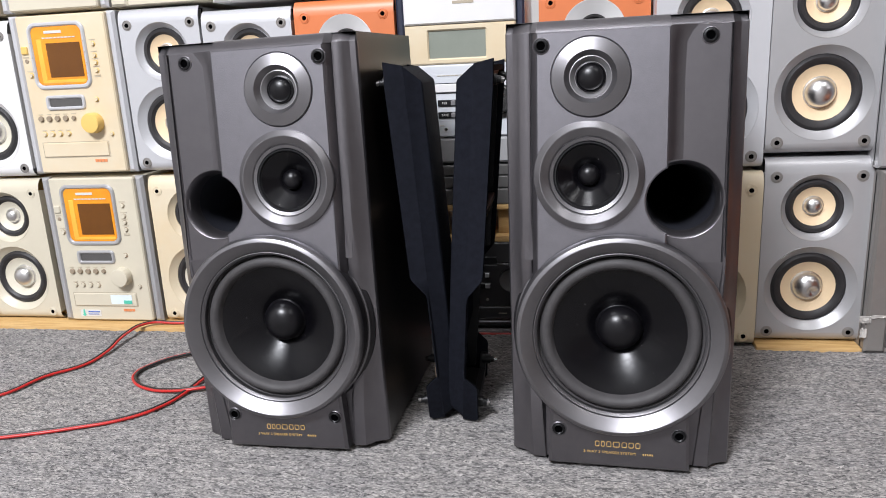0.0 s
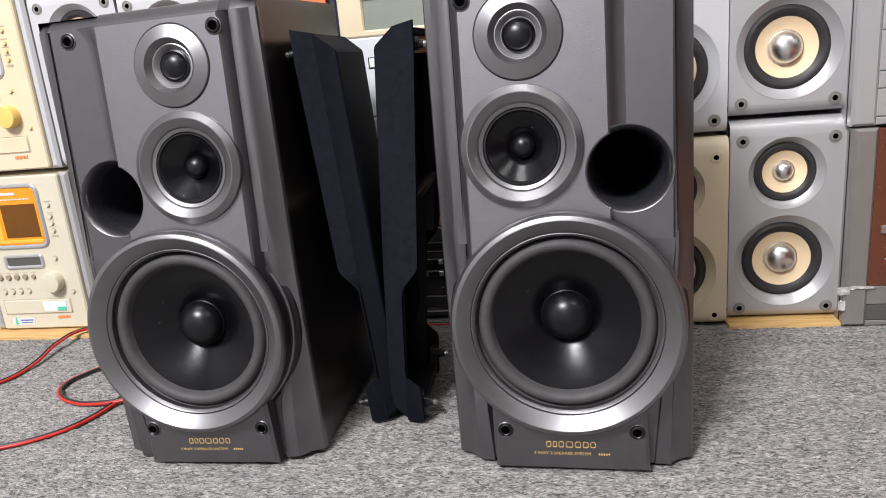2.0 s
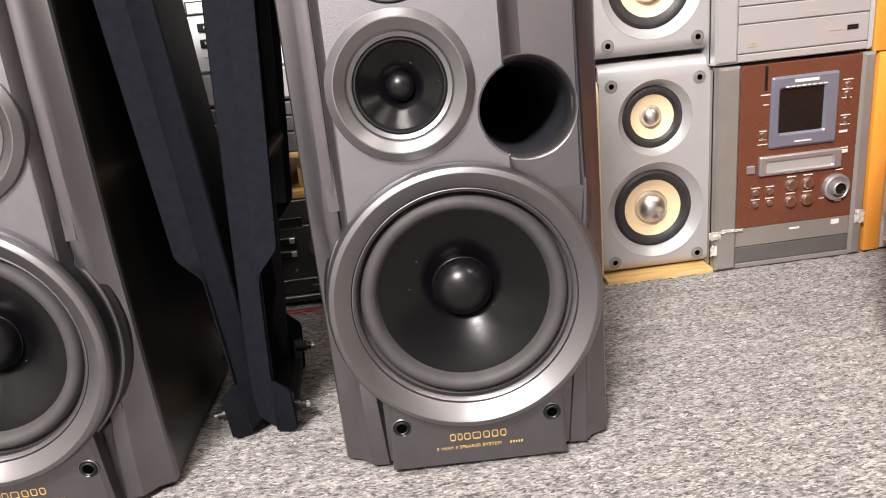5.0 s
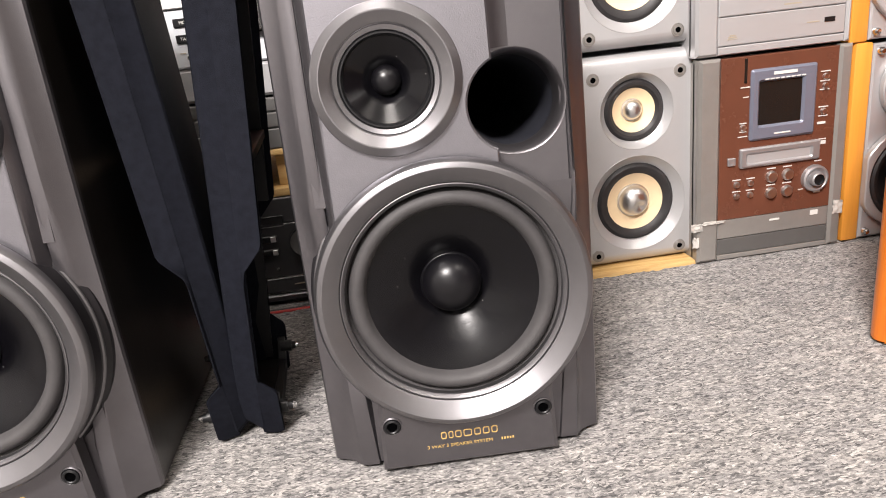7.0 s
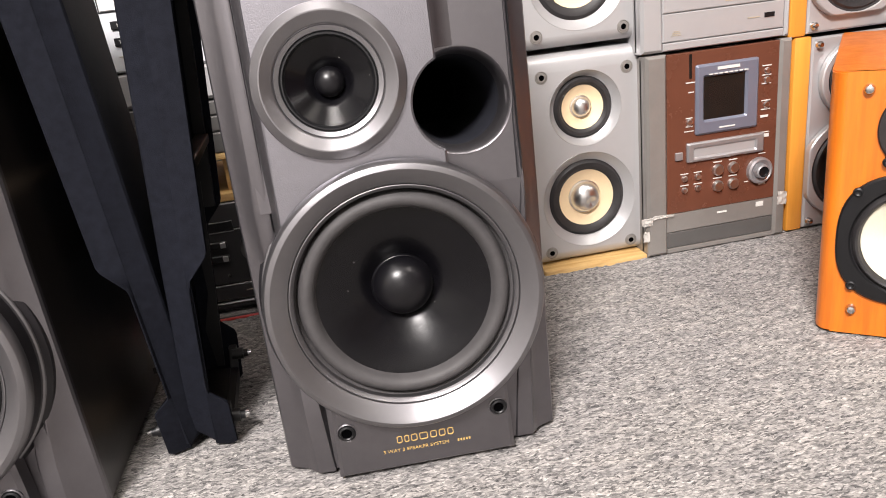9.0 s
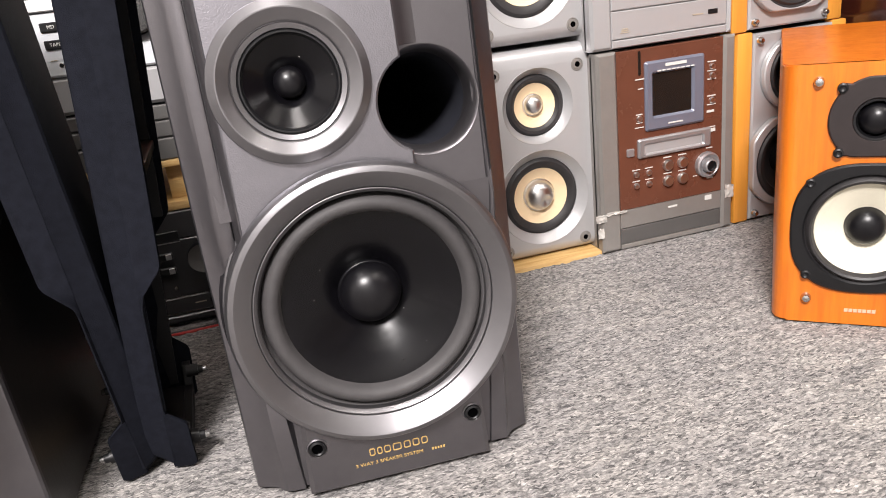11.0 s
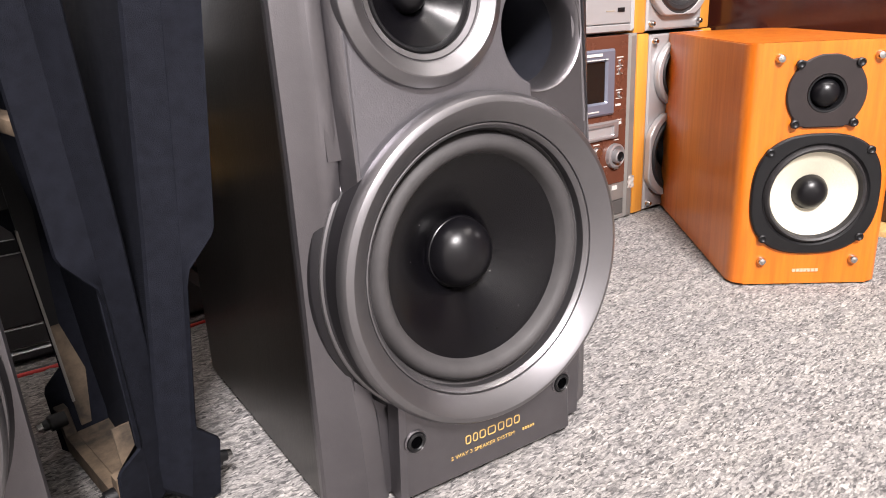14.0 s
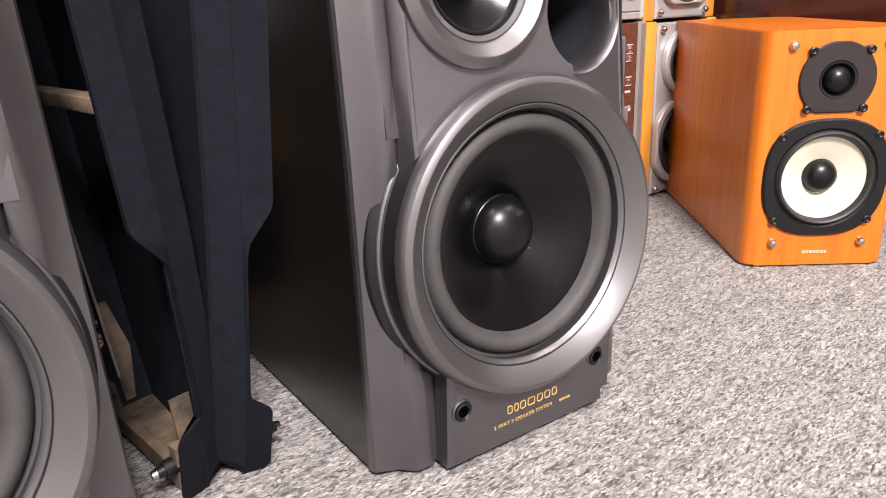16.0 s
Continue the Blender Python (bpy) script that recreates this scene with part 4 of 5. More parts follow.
def stereo_brown(m, label):
    """Silver framed compact stereo with a brown face and a square display."""
    st = thing("compact_stereo", label, "stereo", m, "stacked compact stereos")
    w, h, d = 0.175, 0.229, 0.21
    hw = w / 2
    part("body", box(-hw, hw, 0.008, d, 0.0, h - 0.001, 0.003), TRIM, st)
    part("side_trim", plate([(-hw, 0), (-hw + 0.0245, 0), (-hw + 0.0245, h), (-hw, h)], (), -0.002, 0.014, 0.003), TRIM, st, "worn silver trim")
    part("side_trim", plate([(hw - 0.0150, 0), (hw, 0), (hw, h), (hw - 0.0150, h)], (), -0.002, 0.014, 0.003), TRIM, st, "worn silver trim")
    fx0, fx1 = -hw + 0.0248, hw - 0.0153
    part("face", plate([(fx0, 0.0480), (fx1, 0.0480), (fx1, h - 0.001), (fx0, h - 0.001)], (), 0.000, 0.012, 0.0006), BROWNF, st, "glossy reddish brown face")
    part("drawer", plate([(fx0, 0.0255), (fx1, 0.0255), (fx1, 0.0475), (fx0, 0.0475)], (), 0.0006, 0.012, 0.0006), TRIM, st, "grey disc drawer front")
    part("lower_cover", plate([(fx0, 0.006), (fx1, 0.006), (fx1, 0.0247), (fx0, 0.0247)], (), 0.0010, 0.012, 0.0006), DULL, st)
    part("foot_strip", plate([(fx0, 0.0), (fx1, 0.0), (fx1, 0.0055), (fx0, 0.0055)], (), 0.0, 0.012, 0.0006), TRIM, st)
    x0, x1, z0, z1 = -0.0295, 0.0465, 0.1360, 0.2135
    part("display_frame", plate(roundrect(x0, x1, z0, z1, 0.003), [roundrect(x0 + 0.0100, x1 - 0.0165, z0 + 0.0165, z1 - 0.0140, 0.001)], -0.004, 0.001, 0.0025), BLUEGREY, st, "blue grey display frame")
    part("display", plate(roundrect(x0 + 0.0090, x1 - 0.0155, z0 + 0.0155, z1 - 0.0130, 0.001), (), -0.001, 0.001), LCD, st, "dark display glass")
    bars([(-0.005, 0.0215, 0.2060, 0.2092)], WHITEP, st, -0.0042, "brand_mark")
    bars([(-0.015 + 0.006 * k, -0.0105 + 0.006 * k, 0.2015, 0.2028) for k in range(8)] + [(-0.002, 0.017, 0.1415, 0.1430)], WHITEP, st, -0.0042, "small_print")
    part("slot_frame", plate(roundrect(-0.0400, 0.0550, 0.1065, 0.1285, 0.002), [roundrect(-0.0320, 0.0440, 0.1115, 0.1215, 0.001)], -0.0045, 0.001, 0.0018), BRIGHT, st, "bright silver slot frame")
    part("slot", plate(roundrect(-0.033, 0.045, 0.1105, 0.122, 0.001), (), -0.002, 0.001), SILVER, st)
    part("open_button", plate(roundrect(-0.0535, -0.0445, 0.1105, 0.1195, 0.001), (), -0.0025, 0.001, 0.0006), BRIGHT, st)
    for x, z in ((-0.001, 0.0925), (0.0185, 0.0925), (-0.001, 0.0735), (0.0185, 0.0735)):
        round_button(st, x, z, 0.0, 0.0066, CHROME, "button", 0.005)
    for x, z in ((-0.0420, 0.088), (-0.0255, 0.088), (-0.0420, 0.0745), (-0.0255, 0.0745)):
        round_button(st, x, z, 0.0, 0.0036, CHROME, "button", 0.003)
    for x, z in ((0.0575, 0.197), (0.0575, 0.187), (0.0575, 0.159), (-0.0365, 0.152)):
        round_button(st, x, z, 0.0, 0.0036, CHROME, "button", 0.003)
    kn = part("volume_knob", lathe([(0.0155, 0.0), (0.0150, -0.0050), (0.0128, -0.0062), (0.0085, -0.0030), (0.0078, -0.0100), (0.0062, -0.0110)], pose(0.0512, 0, 0.0840), 48), BRIGHT, st, "bright silver volume knob")
    part("knob_centre", lathe([(0.0064, -0.0108), (0.0052, -0.0085), (0, -0.0080)], pose(0.0512, 0, 0.0840), 24), BLACKP, kn)
    marks = [(x - 0.0052, x + 0.0052, z, z + 0.0011) for x, z in ((-0.001, 0.1012), (0.0185, 0.1012), (-0.001, 0.0822), (0.0185, 0.0822))]
    marks += [(x - 0.005, x + 0.005, z, z + 0.0009) for x, z in ((-0.0420, 0.093), (-0.0255, 0.093), (-0.0420, 0.0796), (-0.0255, 0.0796))]
    marks += [(0.0515, 0.0625, z, z + 0.0011) for z in (0.2020, 0.1918, 0.1825, 0.1635, 0.1535)] + [(0.0510, 0.0605, 0.1450, 0.1476)]
    marks += [(-0.0405, -0.0285, 0.1950, 0.1961), (-0.0375, -0.0310, 0.1845, 0.1855), (-0.0405, -0.0325, 0.1562, 0.1572), (-0.0405, -0.0325, 0.1468, 0.1478), (-0.0420, -0.0310, 0.1415, 0.1424), (0.0530, 0.0625, 0.1275, 0.1284), (0.0530, 0.0625, 0.1220, 0.1260)]
    marks += [(0.0505, 0.0590, 0.1030, 0.1040), (0.0330, 0.0385, 0.0720, 0.0728), (0.0500, 0.0625, 0.0690, 0.0700), (0.0520, 0.0600, 0.0660, 0.0680)]
    bars(marks, WHITEP, st, -0.0002, "small_print")
    bars([(0.000, 0.012, 0.0395, 0.0415), (0.0500, 0.0590, 0.0395, 0.0450)], WHITEP, st, 0.0004, "drawer_print")
    part("notch", plate(roundrect(-0.0365, -0.0335, 0.2000, 0.226, 0.0008), (), -0.0008, 0.001), LCD, st)
    # shreds of clear tape on the lower corners
    for i, (tx, tz, sx, sz) in enumerate(((-hw - 0.002, 0.044, 0.014, 0.009), (-hw + 0.018, 0.048, 0.026, 0.004), (hw - 0.006, 0.046, 0.012, 0.016), (-hw - 0.003, 0.026, 0.008, 0.012))):
        bm = bmesh.new()
        bmesh.ops.create_grid(bm, x_segments=8, y_segments=8, size=0.5)
        for v in bm.verts:
            v.co = Vector((tx + v.co.x * sx, -0.0032 + 0.0016 * noise.noise((v.co.x * 5 + i * 7, v.co.y * 5, 0.3)), tz + v.co.y * sz + 0.002 * noise.noise((v.co.x * 3, i * 3.1, v.co.y * 4))))
        part("tape_shred", bm, TAPE, st, "crumpled clear tape")
    return st


def stereo_plain(m, label, body, w=0.175, h=0.231, icon=True):
    """Silver compact stereo of which the flaps and the disc drawer show."""
    st = thing("compact_stereo", label, "stereo", m, "stacked compact stereos")
    d, hw = 0.21, w / 2
    part("body", box(-hw, hw, 0.008, d, 0.0, h, 0.003), body, st)
    part("side_trim", plate([(-hw, 0.001), (-hw + 0.0250, 0.001), (-hw + 0.0250, h), (-hw, h)], (), -0.002, 0.014, 0.003), body, st)
    part("side_trim", plate([(hw - 0.0060, 0.001), (hw, 0.001), (hw, h), (hw - 0.0060, h)], (), -0.002, 0.014, 0.003), body, st)
    x0, x1 = -hw + 0.0256, hw - 0.0064
    cuts = (0.001, 0.010, 0.040, 0.058, 0.100, 0.150, h - 0.001)
    for i, (a, b) in enumerate(zip(cuts, cuts[1:])):
        part("flap", plate([(x0, a + 0.0004), (x1, a + 0.0004), (x1, b - 0.0004), (x0, b - 0.0004)], (), 0.0004 * (i % 2), 0.010, 0.0010), body, st)
    if icon:
        bars([(x0 + 0.010, x0 + 0.021, 0.0165, 0.0172), (x0 + 0.011, x0 + 0.020, 0.0182, 0.0195), (x0 + 0.012, x0 + 0.019, 0.0203, 0.0212), (x1 - 0.044, x1 - 0.030, 0.0245, 0.0256), (0.010, 0.030, 0.0455, 0.0470)], GREYP, st, 0.0004, "small_print")
        bars([(x1 - 0.024, x1 - 0.012, 0.0235, 0.0285)], BLACKP, st, 0.0004, "format_mark")
    return st


def stereo_pale(m, label, upper, lower, face=None, drawer=None):
    """Silver white compact stereo with a cream bezel, grey display, flap, two square buttons and a large knob."""
    st = thing("compact_stereo", label, "stereo", m, "stacked compact stereos")
    w, h, d = 0.170, 0.228, 0.21
    hw = w / 2
    part("body", box(-hw + 0.001, hw - 0.001, 0.010, d, 0.0, h - 0.001, 0.004), drawer or SILVER, st)
    for s in (-1, 1):
        part("side_trim", plate([(s * (hw - 0.011), 0.001), (s * hw, 0.001), (s * hw, h - 0.001), (s * (hw - 0.011), h - 0.001)], (), 0.004, 0.016, 0.003), NAVY, st, "dark glossy side trim")
    fx = hw - 0.0114
    part("upper_cover", plate([(-fx, 0.1855), (fx, 0.1855), (fx, h - 0.001), (-fx, h - 0.001)], (), -0.002, 0.012, 0.002), upper, st, "white upper cover")
    part("bezel", plate([(-fx, 0.1340), (fx, 0.1340), (fx, 0.1850), (-fx, 0.1850)], [roundrect(-0.042, 0.034, 0.1420, 0.1770, 0.001)], 0.0, 0.012, 0.002), lower, st, "cream display bezel")
    part("display", plate(roundrect(-0.043, 0.035, 0.1410, 0.1780, 0.001), (), 0.003, 0.010), LCDGREY, st, "grey green display")
    part("face", plate([(-fx, 0.0378), (fx, 0.0378), (fx, 0.1335), (-fx, 0.1335)], (), -0.001, 0.012, 0.002), face or SILVERB, st, "broad plain face")
    part("drawer", plate([(-fx, 0.0015), (fx, 0.0015), (fx, 0.0367), (-fx, 0.0367)], (), 0.0, 0.012, 0.003), drawer or SILVER, st)
    part("slot", plate(roundrect(-0.040, 0.018, 0.0975, 0.1085, 0.001), (), -0.0024, 0.0, 0.0008), PALE, st)
    bars([(-0.0405, 0.0185, 0.0960, 0.0972), (-0.0405, 0.0185, 0.1088, 0.1098), (-0.0415, -0.0404, 0.0960, 0.1098)], BLACKP, st, -0.001, "slot_gap")
    for z, word in ((0.0835, "MD"), (0.0675, "TAPE")):
        bt = part("button", plate(roundrect(-0.033, -0.0075, z - 0.0042, z + 0.0042, 0.001), (), -0.0034, 0.0, 0.0008), BLACKP, st, "black rectangular button")
        letters(word, 0.0044, WHITEP, bt, pose(-0.0235, -0.0036, z), "print")
        part("button_end", plate(roundrect(-0.0150, -0.0090, z - 0.0032, z + 0.0032, 0.0006), (), -0.0042, -0.003, 0.0005), BRIGHT, bt)
    kn = part("volume_knob", lathe([(0.0180, 0.0), (0.0176, -0.0100), (0.0160, -0.0115), (0, -0.0112)], pose(0.0515, -0.001, 0.0860), 56), STEEL, st, "large brushed metal knob")
    part("knob_ring", lathe([(0.0195, 0.0), (0.0192, -0.0020), (0.0178, -0.0020)], pose(0.0515, -0.001, 0.0860), 56), BLACKP, kn)
    round_button(st, -0.0235, 0.0485, -0.001, 0.0024, STEEL, "jack", 0.001)
    bars([(-0.008, 0.020, h - 0.018, h - 0.0145)], GREYP, st, -0.002, "brand_mark")
    bars([(-0.032 + 0.006 * k, -0.0275 + 0.006 * k, 0.1190, 0.1200) for k in range(7)] + [(-0.032, -0.026, 0.0530, 0.0538), (0.030, 0.040, 0.0470, 0.0480), (0.049, 0.056, 0.1150, 0.1160)], GREYP, st, -0.0012, "small_print")
    part("format_mark", plate(roundrect(0.0445, 0.0490, 0.0445, 0.0500, 0.0005), (), -0.0004, 0.001), BLACKP, st)
    # disc changer under the flaps
    part("changer", box(-hw + 0.002, hw - 0.002, 0.010, d, -0.0568, -0.0008, 0.003), DULL, st, "dull silver disc changer section")
    for a, b in ((-0.0565, -0.0345), (-0.0335, -0.0170), (-0.0160, -0.0012)):
        part("flap", plate([(-fx, a), (fx, a), (fx, b), (-fx, b)], (), 0.0004, 0.012, 0.0015), DULL, st)
    return st


def black_deck(m, label):
    """Low charcoal deck: flaps, two oblong buttons with bright ends, a knob and thin bright lines."""
    st = thing("tape_deck", label, "deck", m)
    w, h, d = 0.163, 0.129, 0.20
    hw = w / 2
    part("body", box(-hw + 0.001, hw - 0.001, 0.009, d, 0.0, h - 0.001, 0.003), CHARCOAL, st)
    fx = hw - 0.001
    for a, b in zip((0.0015, 0.0155, 0.0340, 0.0985), (0.0150, 0.0335, 0.0980, h - 0.001)):
        part("flap", plate([(-fx, a), (fx, a), (fx, b), (-fx, b)], (), 0.0, 0.010, 0.0012 if a > 0.01 else 0.0045), CHARCOAL, st)
    bars([(-fx, fx, 0.0149, 0.0156)], STEEL, st, 0.0010, "trim_line")
    bars([(-fx, fx, 0.0334, 0.0341)], STEEL, st, 0.0010, "trim_line")
    part("slot", plate(roundrect(-0.030, 0.0440, 0.0968, 0.1080, 0.001), (), -0.0016, 0.001, 0.0006), BLACKP, st, "black slot flap")
    bars([(-0.030, 0.0440, 0.0955, 0.0964)], BRIGHT, st, -0.0004, "slot_line")
    for z in (0.0815, 0.0655):
        bt = part("button", plate(roundrect(0.006, 0.0335, z - 0.0040, z + 0.0040, 0.001), (), -0.0034, 0.0, 0.0008), BLACKP, st, "black oblong button")
        part("button_end", plate(roundrect(0.0265, 0.0325, z - 0.0030, z + 0.0034, 0.0006), (), -0.0042, -0.003, 0.0005), BRIGHT, bt, "bright chrome end")
        part("button_end", plate(roundrect(0.0075, 0.0120, z - 0.0026, z + 0.0026, 0.0006), (), -0.0038, -0.003, 0.0005), DULL, bt)
    round_button(st, 0.0290, 0.0450, 0.0, 0.0022, STEEL, "jack", 0.0016)
    bars([(0.0600, 0.0720, 0.0220, 0.0265)], BLACKP, st, 0.0, "format_mark")
    bars([(0.0440, 0.0560, 0.0235, 0.0246)], GREYP, st, 0.0, "small_print")
    kn = part("volume_knob", lathe([(0.0168, 0.0), (0.0165, -0.0100), (0.0158, -0.0112)], pose(0.0640, 0, 0.0760), 48), BLACKP, st, "large round knob with a brushed metal face")
    part("knob_face", lathe([(0.0158, -0.0112), (0.0150, -0.0108), (0, -0.0106)], pose(0.0640, 0, 0.0760), 48), DULL, kn, "brushed dark metal face")
    return st


def button_column(m, label):
    """A narrow dull silver upright with three small square buttons, the edge of a unit that the speaker hides."""
    st = thing("stereo_edge", label, "stereo", m)
    part("upright", box(-0.005, 0.005, 0.0, 0.15, 0.0, 0.180, 0.0015), TRIM, st)
    for z in (0.1290, 0.1115, 0.0505):
        part("button", plate(roundrect(-0.0028, 0.0028, z - 0.0032, z + 0.0032, 0.0006), (), -0.0012, 0.001, 0.0004), CHARCOAL, st, "small square button")
    return st


# ---- the wall of stacks: x runs along it
YL, YR = 0.360, 0.320
Z0 = 0.0045
Z1 = 0.2400


def on(x0, x1, y, z, turn=0):
    return pose((x0 + x1) / 2, y, z, 0, 0, turn)


two_way_speaker(on(-0.928, -0.795, YL, Z0), 0.131, 0.229, 0.20, YELLOW, IVORY, "cream two-way speaker with chrome domes at the foot of the stack", cone_mat=CONEWHITE)
stereo_amber(on(-0.787, -0.617, YL - 0.004, Z0), IVORY, SILVER, IVORY, IVORY, TANBUT, "ivory compact stereo with amber display and stickers on its drawer", True)
two_way_speaker(on(-0.611, -0.480, YL, Z0), 0.131, 0.229, 0.20, YELLOW, CREAM, "yellowed cream two-way speaker on the pine board", cone_mat=CONEWHITE)
two_way_speaker(on(-0.930, -0.797, YL, Z1 - 0.004), 0.131, 0.231, 0.20, SILVERW, PALE, "white two-way speaker stacked beside the cream stereo", cone_mat=CONEWHITE)
stereo_amber(on(-0.7925, -0.6225, YL - 0.004, Z1), CREAM, SILVERW, CREAM, KNOBY, TANBUT, "yellowed cream compact stereo with amber display and yellow knob")
two_way_speaker(on(-0.6195, -0.4965, YL, Z1), 0.122, 0.231, 0.20, SILVERW, SILVERW, "pale silver two-way speaker stacked on a cream one", group="silver speakers of the upper row")
two_way_speaker(on(-0.4935, -0.3620, YL, Z1), 0.131, 0.222, 0.20, SILVERW, SILVERW, "pale silver two-way speaker behind the big speaker", group="silver speakers of the upper row")
two_way_speaker(on(-0.3580, -0.2180, YL, Z1), 0.139, 0.226, 0.20, ORANGE, SALMON, "orange-red fronted speaker with a white dished driver", cone_mat=RUBBER, ring=PALE)
two_way_speaker(on(-0.470, -0.335, YL + 0.01, 0.0005), 0.131, 0.229, 0.20, CHARCOAL, CHARCOAL, "charcoal two-way speaker hidden behind the big speaker")
two_way_speaker(on(-0.330, -0.222, YL + 0.01, 0.0005), 0.105, 0.229, 0.20, CHARCOAL, CHARCOAL, "narrow charcoal speaker hidden behind the big speaker")
stereo_pale(on(-0.2165, -0.0465, YL, Z1), "silver white compact stereo with cream bezel and grey display", PALE, CREAM)
black_deck(on(-0.2165, -0.0535, YL, 0.0005), "charcoal tape deck with oblong buttons standing on the carpet")
button_column(pose(-0.0477, YL - 0.003, 0.0005), "dull silver edge of a stereo beside the charcoal deck")
for z0, z1 in ((0.1298, 0.1385), (0.1760, 0.1830)):
    b = part("shelf_board", box(-0.218, -0.0535, YL + 0.001, 0.56, z0, z1, 0.001), PINE)
    tagged(b, "pale pine board between the charcoal deck and the stereo", "board")
for x0, x1 in ((-0.216, -0.200), (-0.0895, -0.0545)):
    b = part("spacer_block", box(x0, x1, YL + 0.018, 0.55, 0.1385, 0.1760, 0.001), PINE)
    tagged(b, "pine block holding the upper board off the lower one", "block")
two_way_speaker(on(-0.0285, 0.1115, YL, Z1), 0.139, 0.226, 0.20, ORANGE, SALMON, "orange-red fronted speaker between the stereo and a silver speaker", cone_mat=RUBBER, ring=PALE)
two_way_speaker(on(-0.0380, 0.1080, YL, 0.0005), 0.139, 0.229, 0.20, CHARCOAL, CHARCOAL, "charcoal speaker hidden behind the big speaker")
two_way_speaker(on(0.1130, 0.2455, YR + 0.002, 0.2320), 0.131, 0.245, 0.20, SILVERW, SILVERW, "pale silver two-way speaker on a cream one")
two_way_speaker(on(0.1140, 0.2460, YR - 0.008, 0.0005), 0.131, 0.2285, 0.20, CREAM, CREAM, "cream two-way speaker standing on the carpet edge", cone_mat=CONEWHITE)
dented = two_way_speaker(on(0.2482, 0.3732, YR, Z0), 0.125, 0.2400, 0.20, SILVER, SILVER, "silver two-way speaker with a dented chrome dome", group="silver speakers of the right stack")
for ring in dented.children:
    if ring.name.startswith("lower_driver"):
        for cap in ring.children:
            if cap.name.startswith("dust_cap"):
                # the finger-poked dent
                for v in cap.data.vertices:
                    away = math.hypot(v.co.x - 0.004, v.co.z - 0.2400 * 0.300 + 0.006)
                    if away < 0.0085:
                        v.co.y += (0.0085 - away) * 0.75
two_way_speaker(on(0.2455, 0.3705, YR, 0.2485), 0.125, 0.2400, 0.20, SILVER, SILVER, "silver two-way speaker stacked on another", group="silver speakers of the right stack")
stereo_brown(on(0.3720, 0.5470, 0.300, 0.0005), "brown faced silver compact stereo standing on the carpet")
stereo_plain(on(0.3690, 0.5425, 0.302, 0.2310), "silver compact stereo stacked on the brown one", SILVER)
# third tier, of which only the lower edges show
stereo_amber(on(-0.800, -0.630, YL - 0.002, 0.4735), IVORY, SILVERW, IVORY, IVORY, TANBUT, "ivory compact stereo on the third tier")
stereo_plain(on(-0.980, -0.805, YL, 0.4735), "cream compact stereo on the third tier", CREAM, icon=False)
stereo_plain(on(-0.626, -0.480, YL + 0.002, 0.4735), "ivory compact unit on the third tier", IVORY, w=0.146, icon=False)
stereo_plain(on(-0.475, -0.222, YL + 0.004, 0.4705), "pale wide compact unit on the third tier", PALE, w=0.250, icon=False)


def side_cheek_speaker(m, label):
    """A speaker with orange cheeks, a silver baffle and proud silver driver frames that overlap the cheeks."""
    sp = thing("two_way_speaker", label, "speaker", m, "orange-cheeked speakers")
    w, h, d = 0.150, 0.227, 0.20
    hw, cheek = w / 2, 0.0205
    for s in (-1, 1):
        a, b = sorted((s * (hw - cheek), s * hw))
        part("cheek", box(a, b, 0.0, d, 0.0, h, 0.002), ORANGEP, sp, "orange wooden cheek")
    part("cabinet", box(-hw + cheek, hw - cheek, 0.0105, d, 0.001, h - 0.001), BLACKP, sp)
    k = hw - cheek
    out = [(-k, 0.002), (k, 0.002), (k, h - 0.002), (-k, h - 0.002)]
    part("baffle", plate(out, [circle(0, 0.072, 0.0480, 48), circle(0, 0.176, 0.0360, 40)], -0.002, 0.0055, 0.002), SILVER, sp, "silver baffle")
    for name, z, r, cut in (("lower_driver", 0.072, 0.0600, 0.0535), ("upper_driver", 0.176, 0.0430, 0.0430)):
        rim = [(max(-cut, min(cut, r * math.cos(TAU * q / 64))) * 1.06, z + max(-cut, min(cut, r * math.sin(TAU * q / 64)))) for q in range(64)]
        dr = part(name, plate(rim, [circle(0, z, r * 0.86, 48)], -0.0105, -0.0030, 0.0012), SILVER, sp, "proud silver driver frame")
        part("surround", lathe([(r * 0.865, -0.0095), (r * 0.82, -0.0085), (r * 0.78, -0.0105), (r * 0.70, -0.0090), (r * 0.66, -0.0050)], pose(0, 0, z), 48), RUBBER, dr)
        part("cone", lathe([(r * 0.665, -0.0052), (r * 0.34, 0.006)], pose(0, 0, z), 48), RUBBER, dr, "dark driver cone")
        part("dust_cap", lathe([(r * 0.36, 0.006)] + [(r * 0.34 * math.cos(a), 0.004 - r * 0.24 * math.sin(a)) for a in [q * math.pi / 16 for q in range(1, 8)]] + [(0, 0.004 - r * 0.24)], pose(0, 0, z), 32), CAP, dr)
    for x, z in ((-k + 0.007, 0.010), (k - 0.007, 0.010), (-k + 0.007, h - 0.010), (k - 0.007, h - 0.010)):
        part("screw", lathe([(0.0042, 0), (0.0040, -0.004), (0.0024, -0.0062), (0, -0.0056)], pose(x, -0.002, z), 18), STEEL, sp, "steel screw")
    return sp


side_cheek_speaker(on(0.5520, 0.7020, 0.302, 0.0005), "orange-cheeked speaker with silver baffle on the carpet")
side_cheek_speaker(on(0.5440, 0.6940, 0.302, 0.2285), "orange-cheeked speaker stacked on its twin")


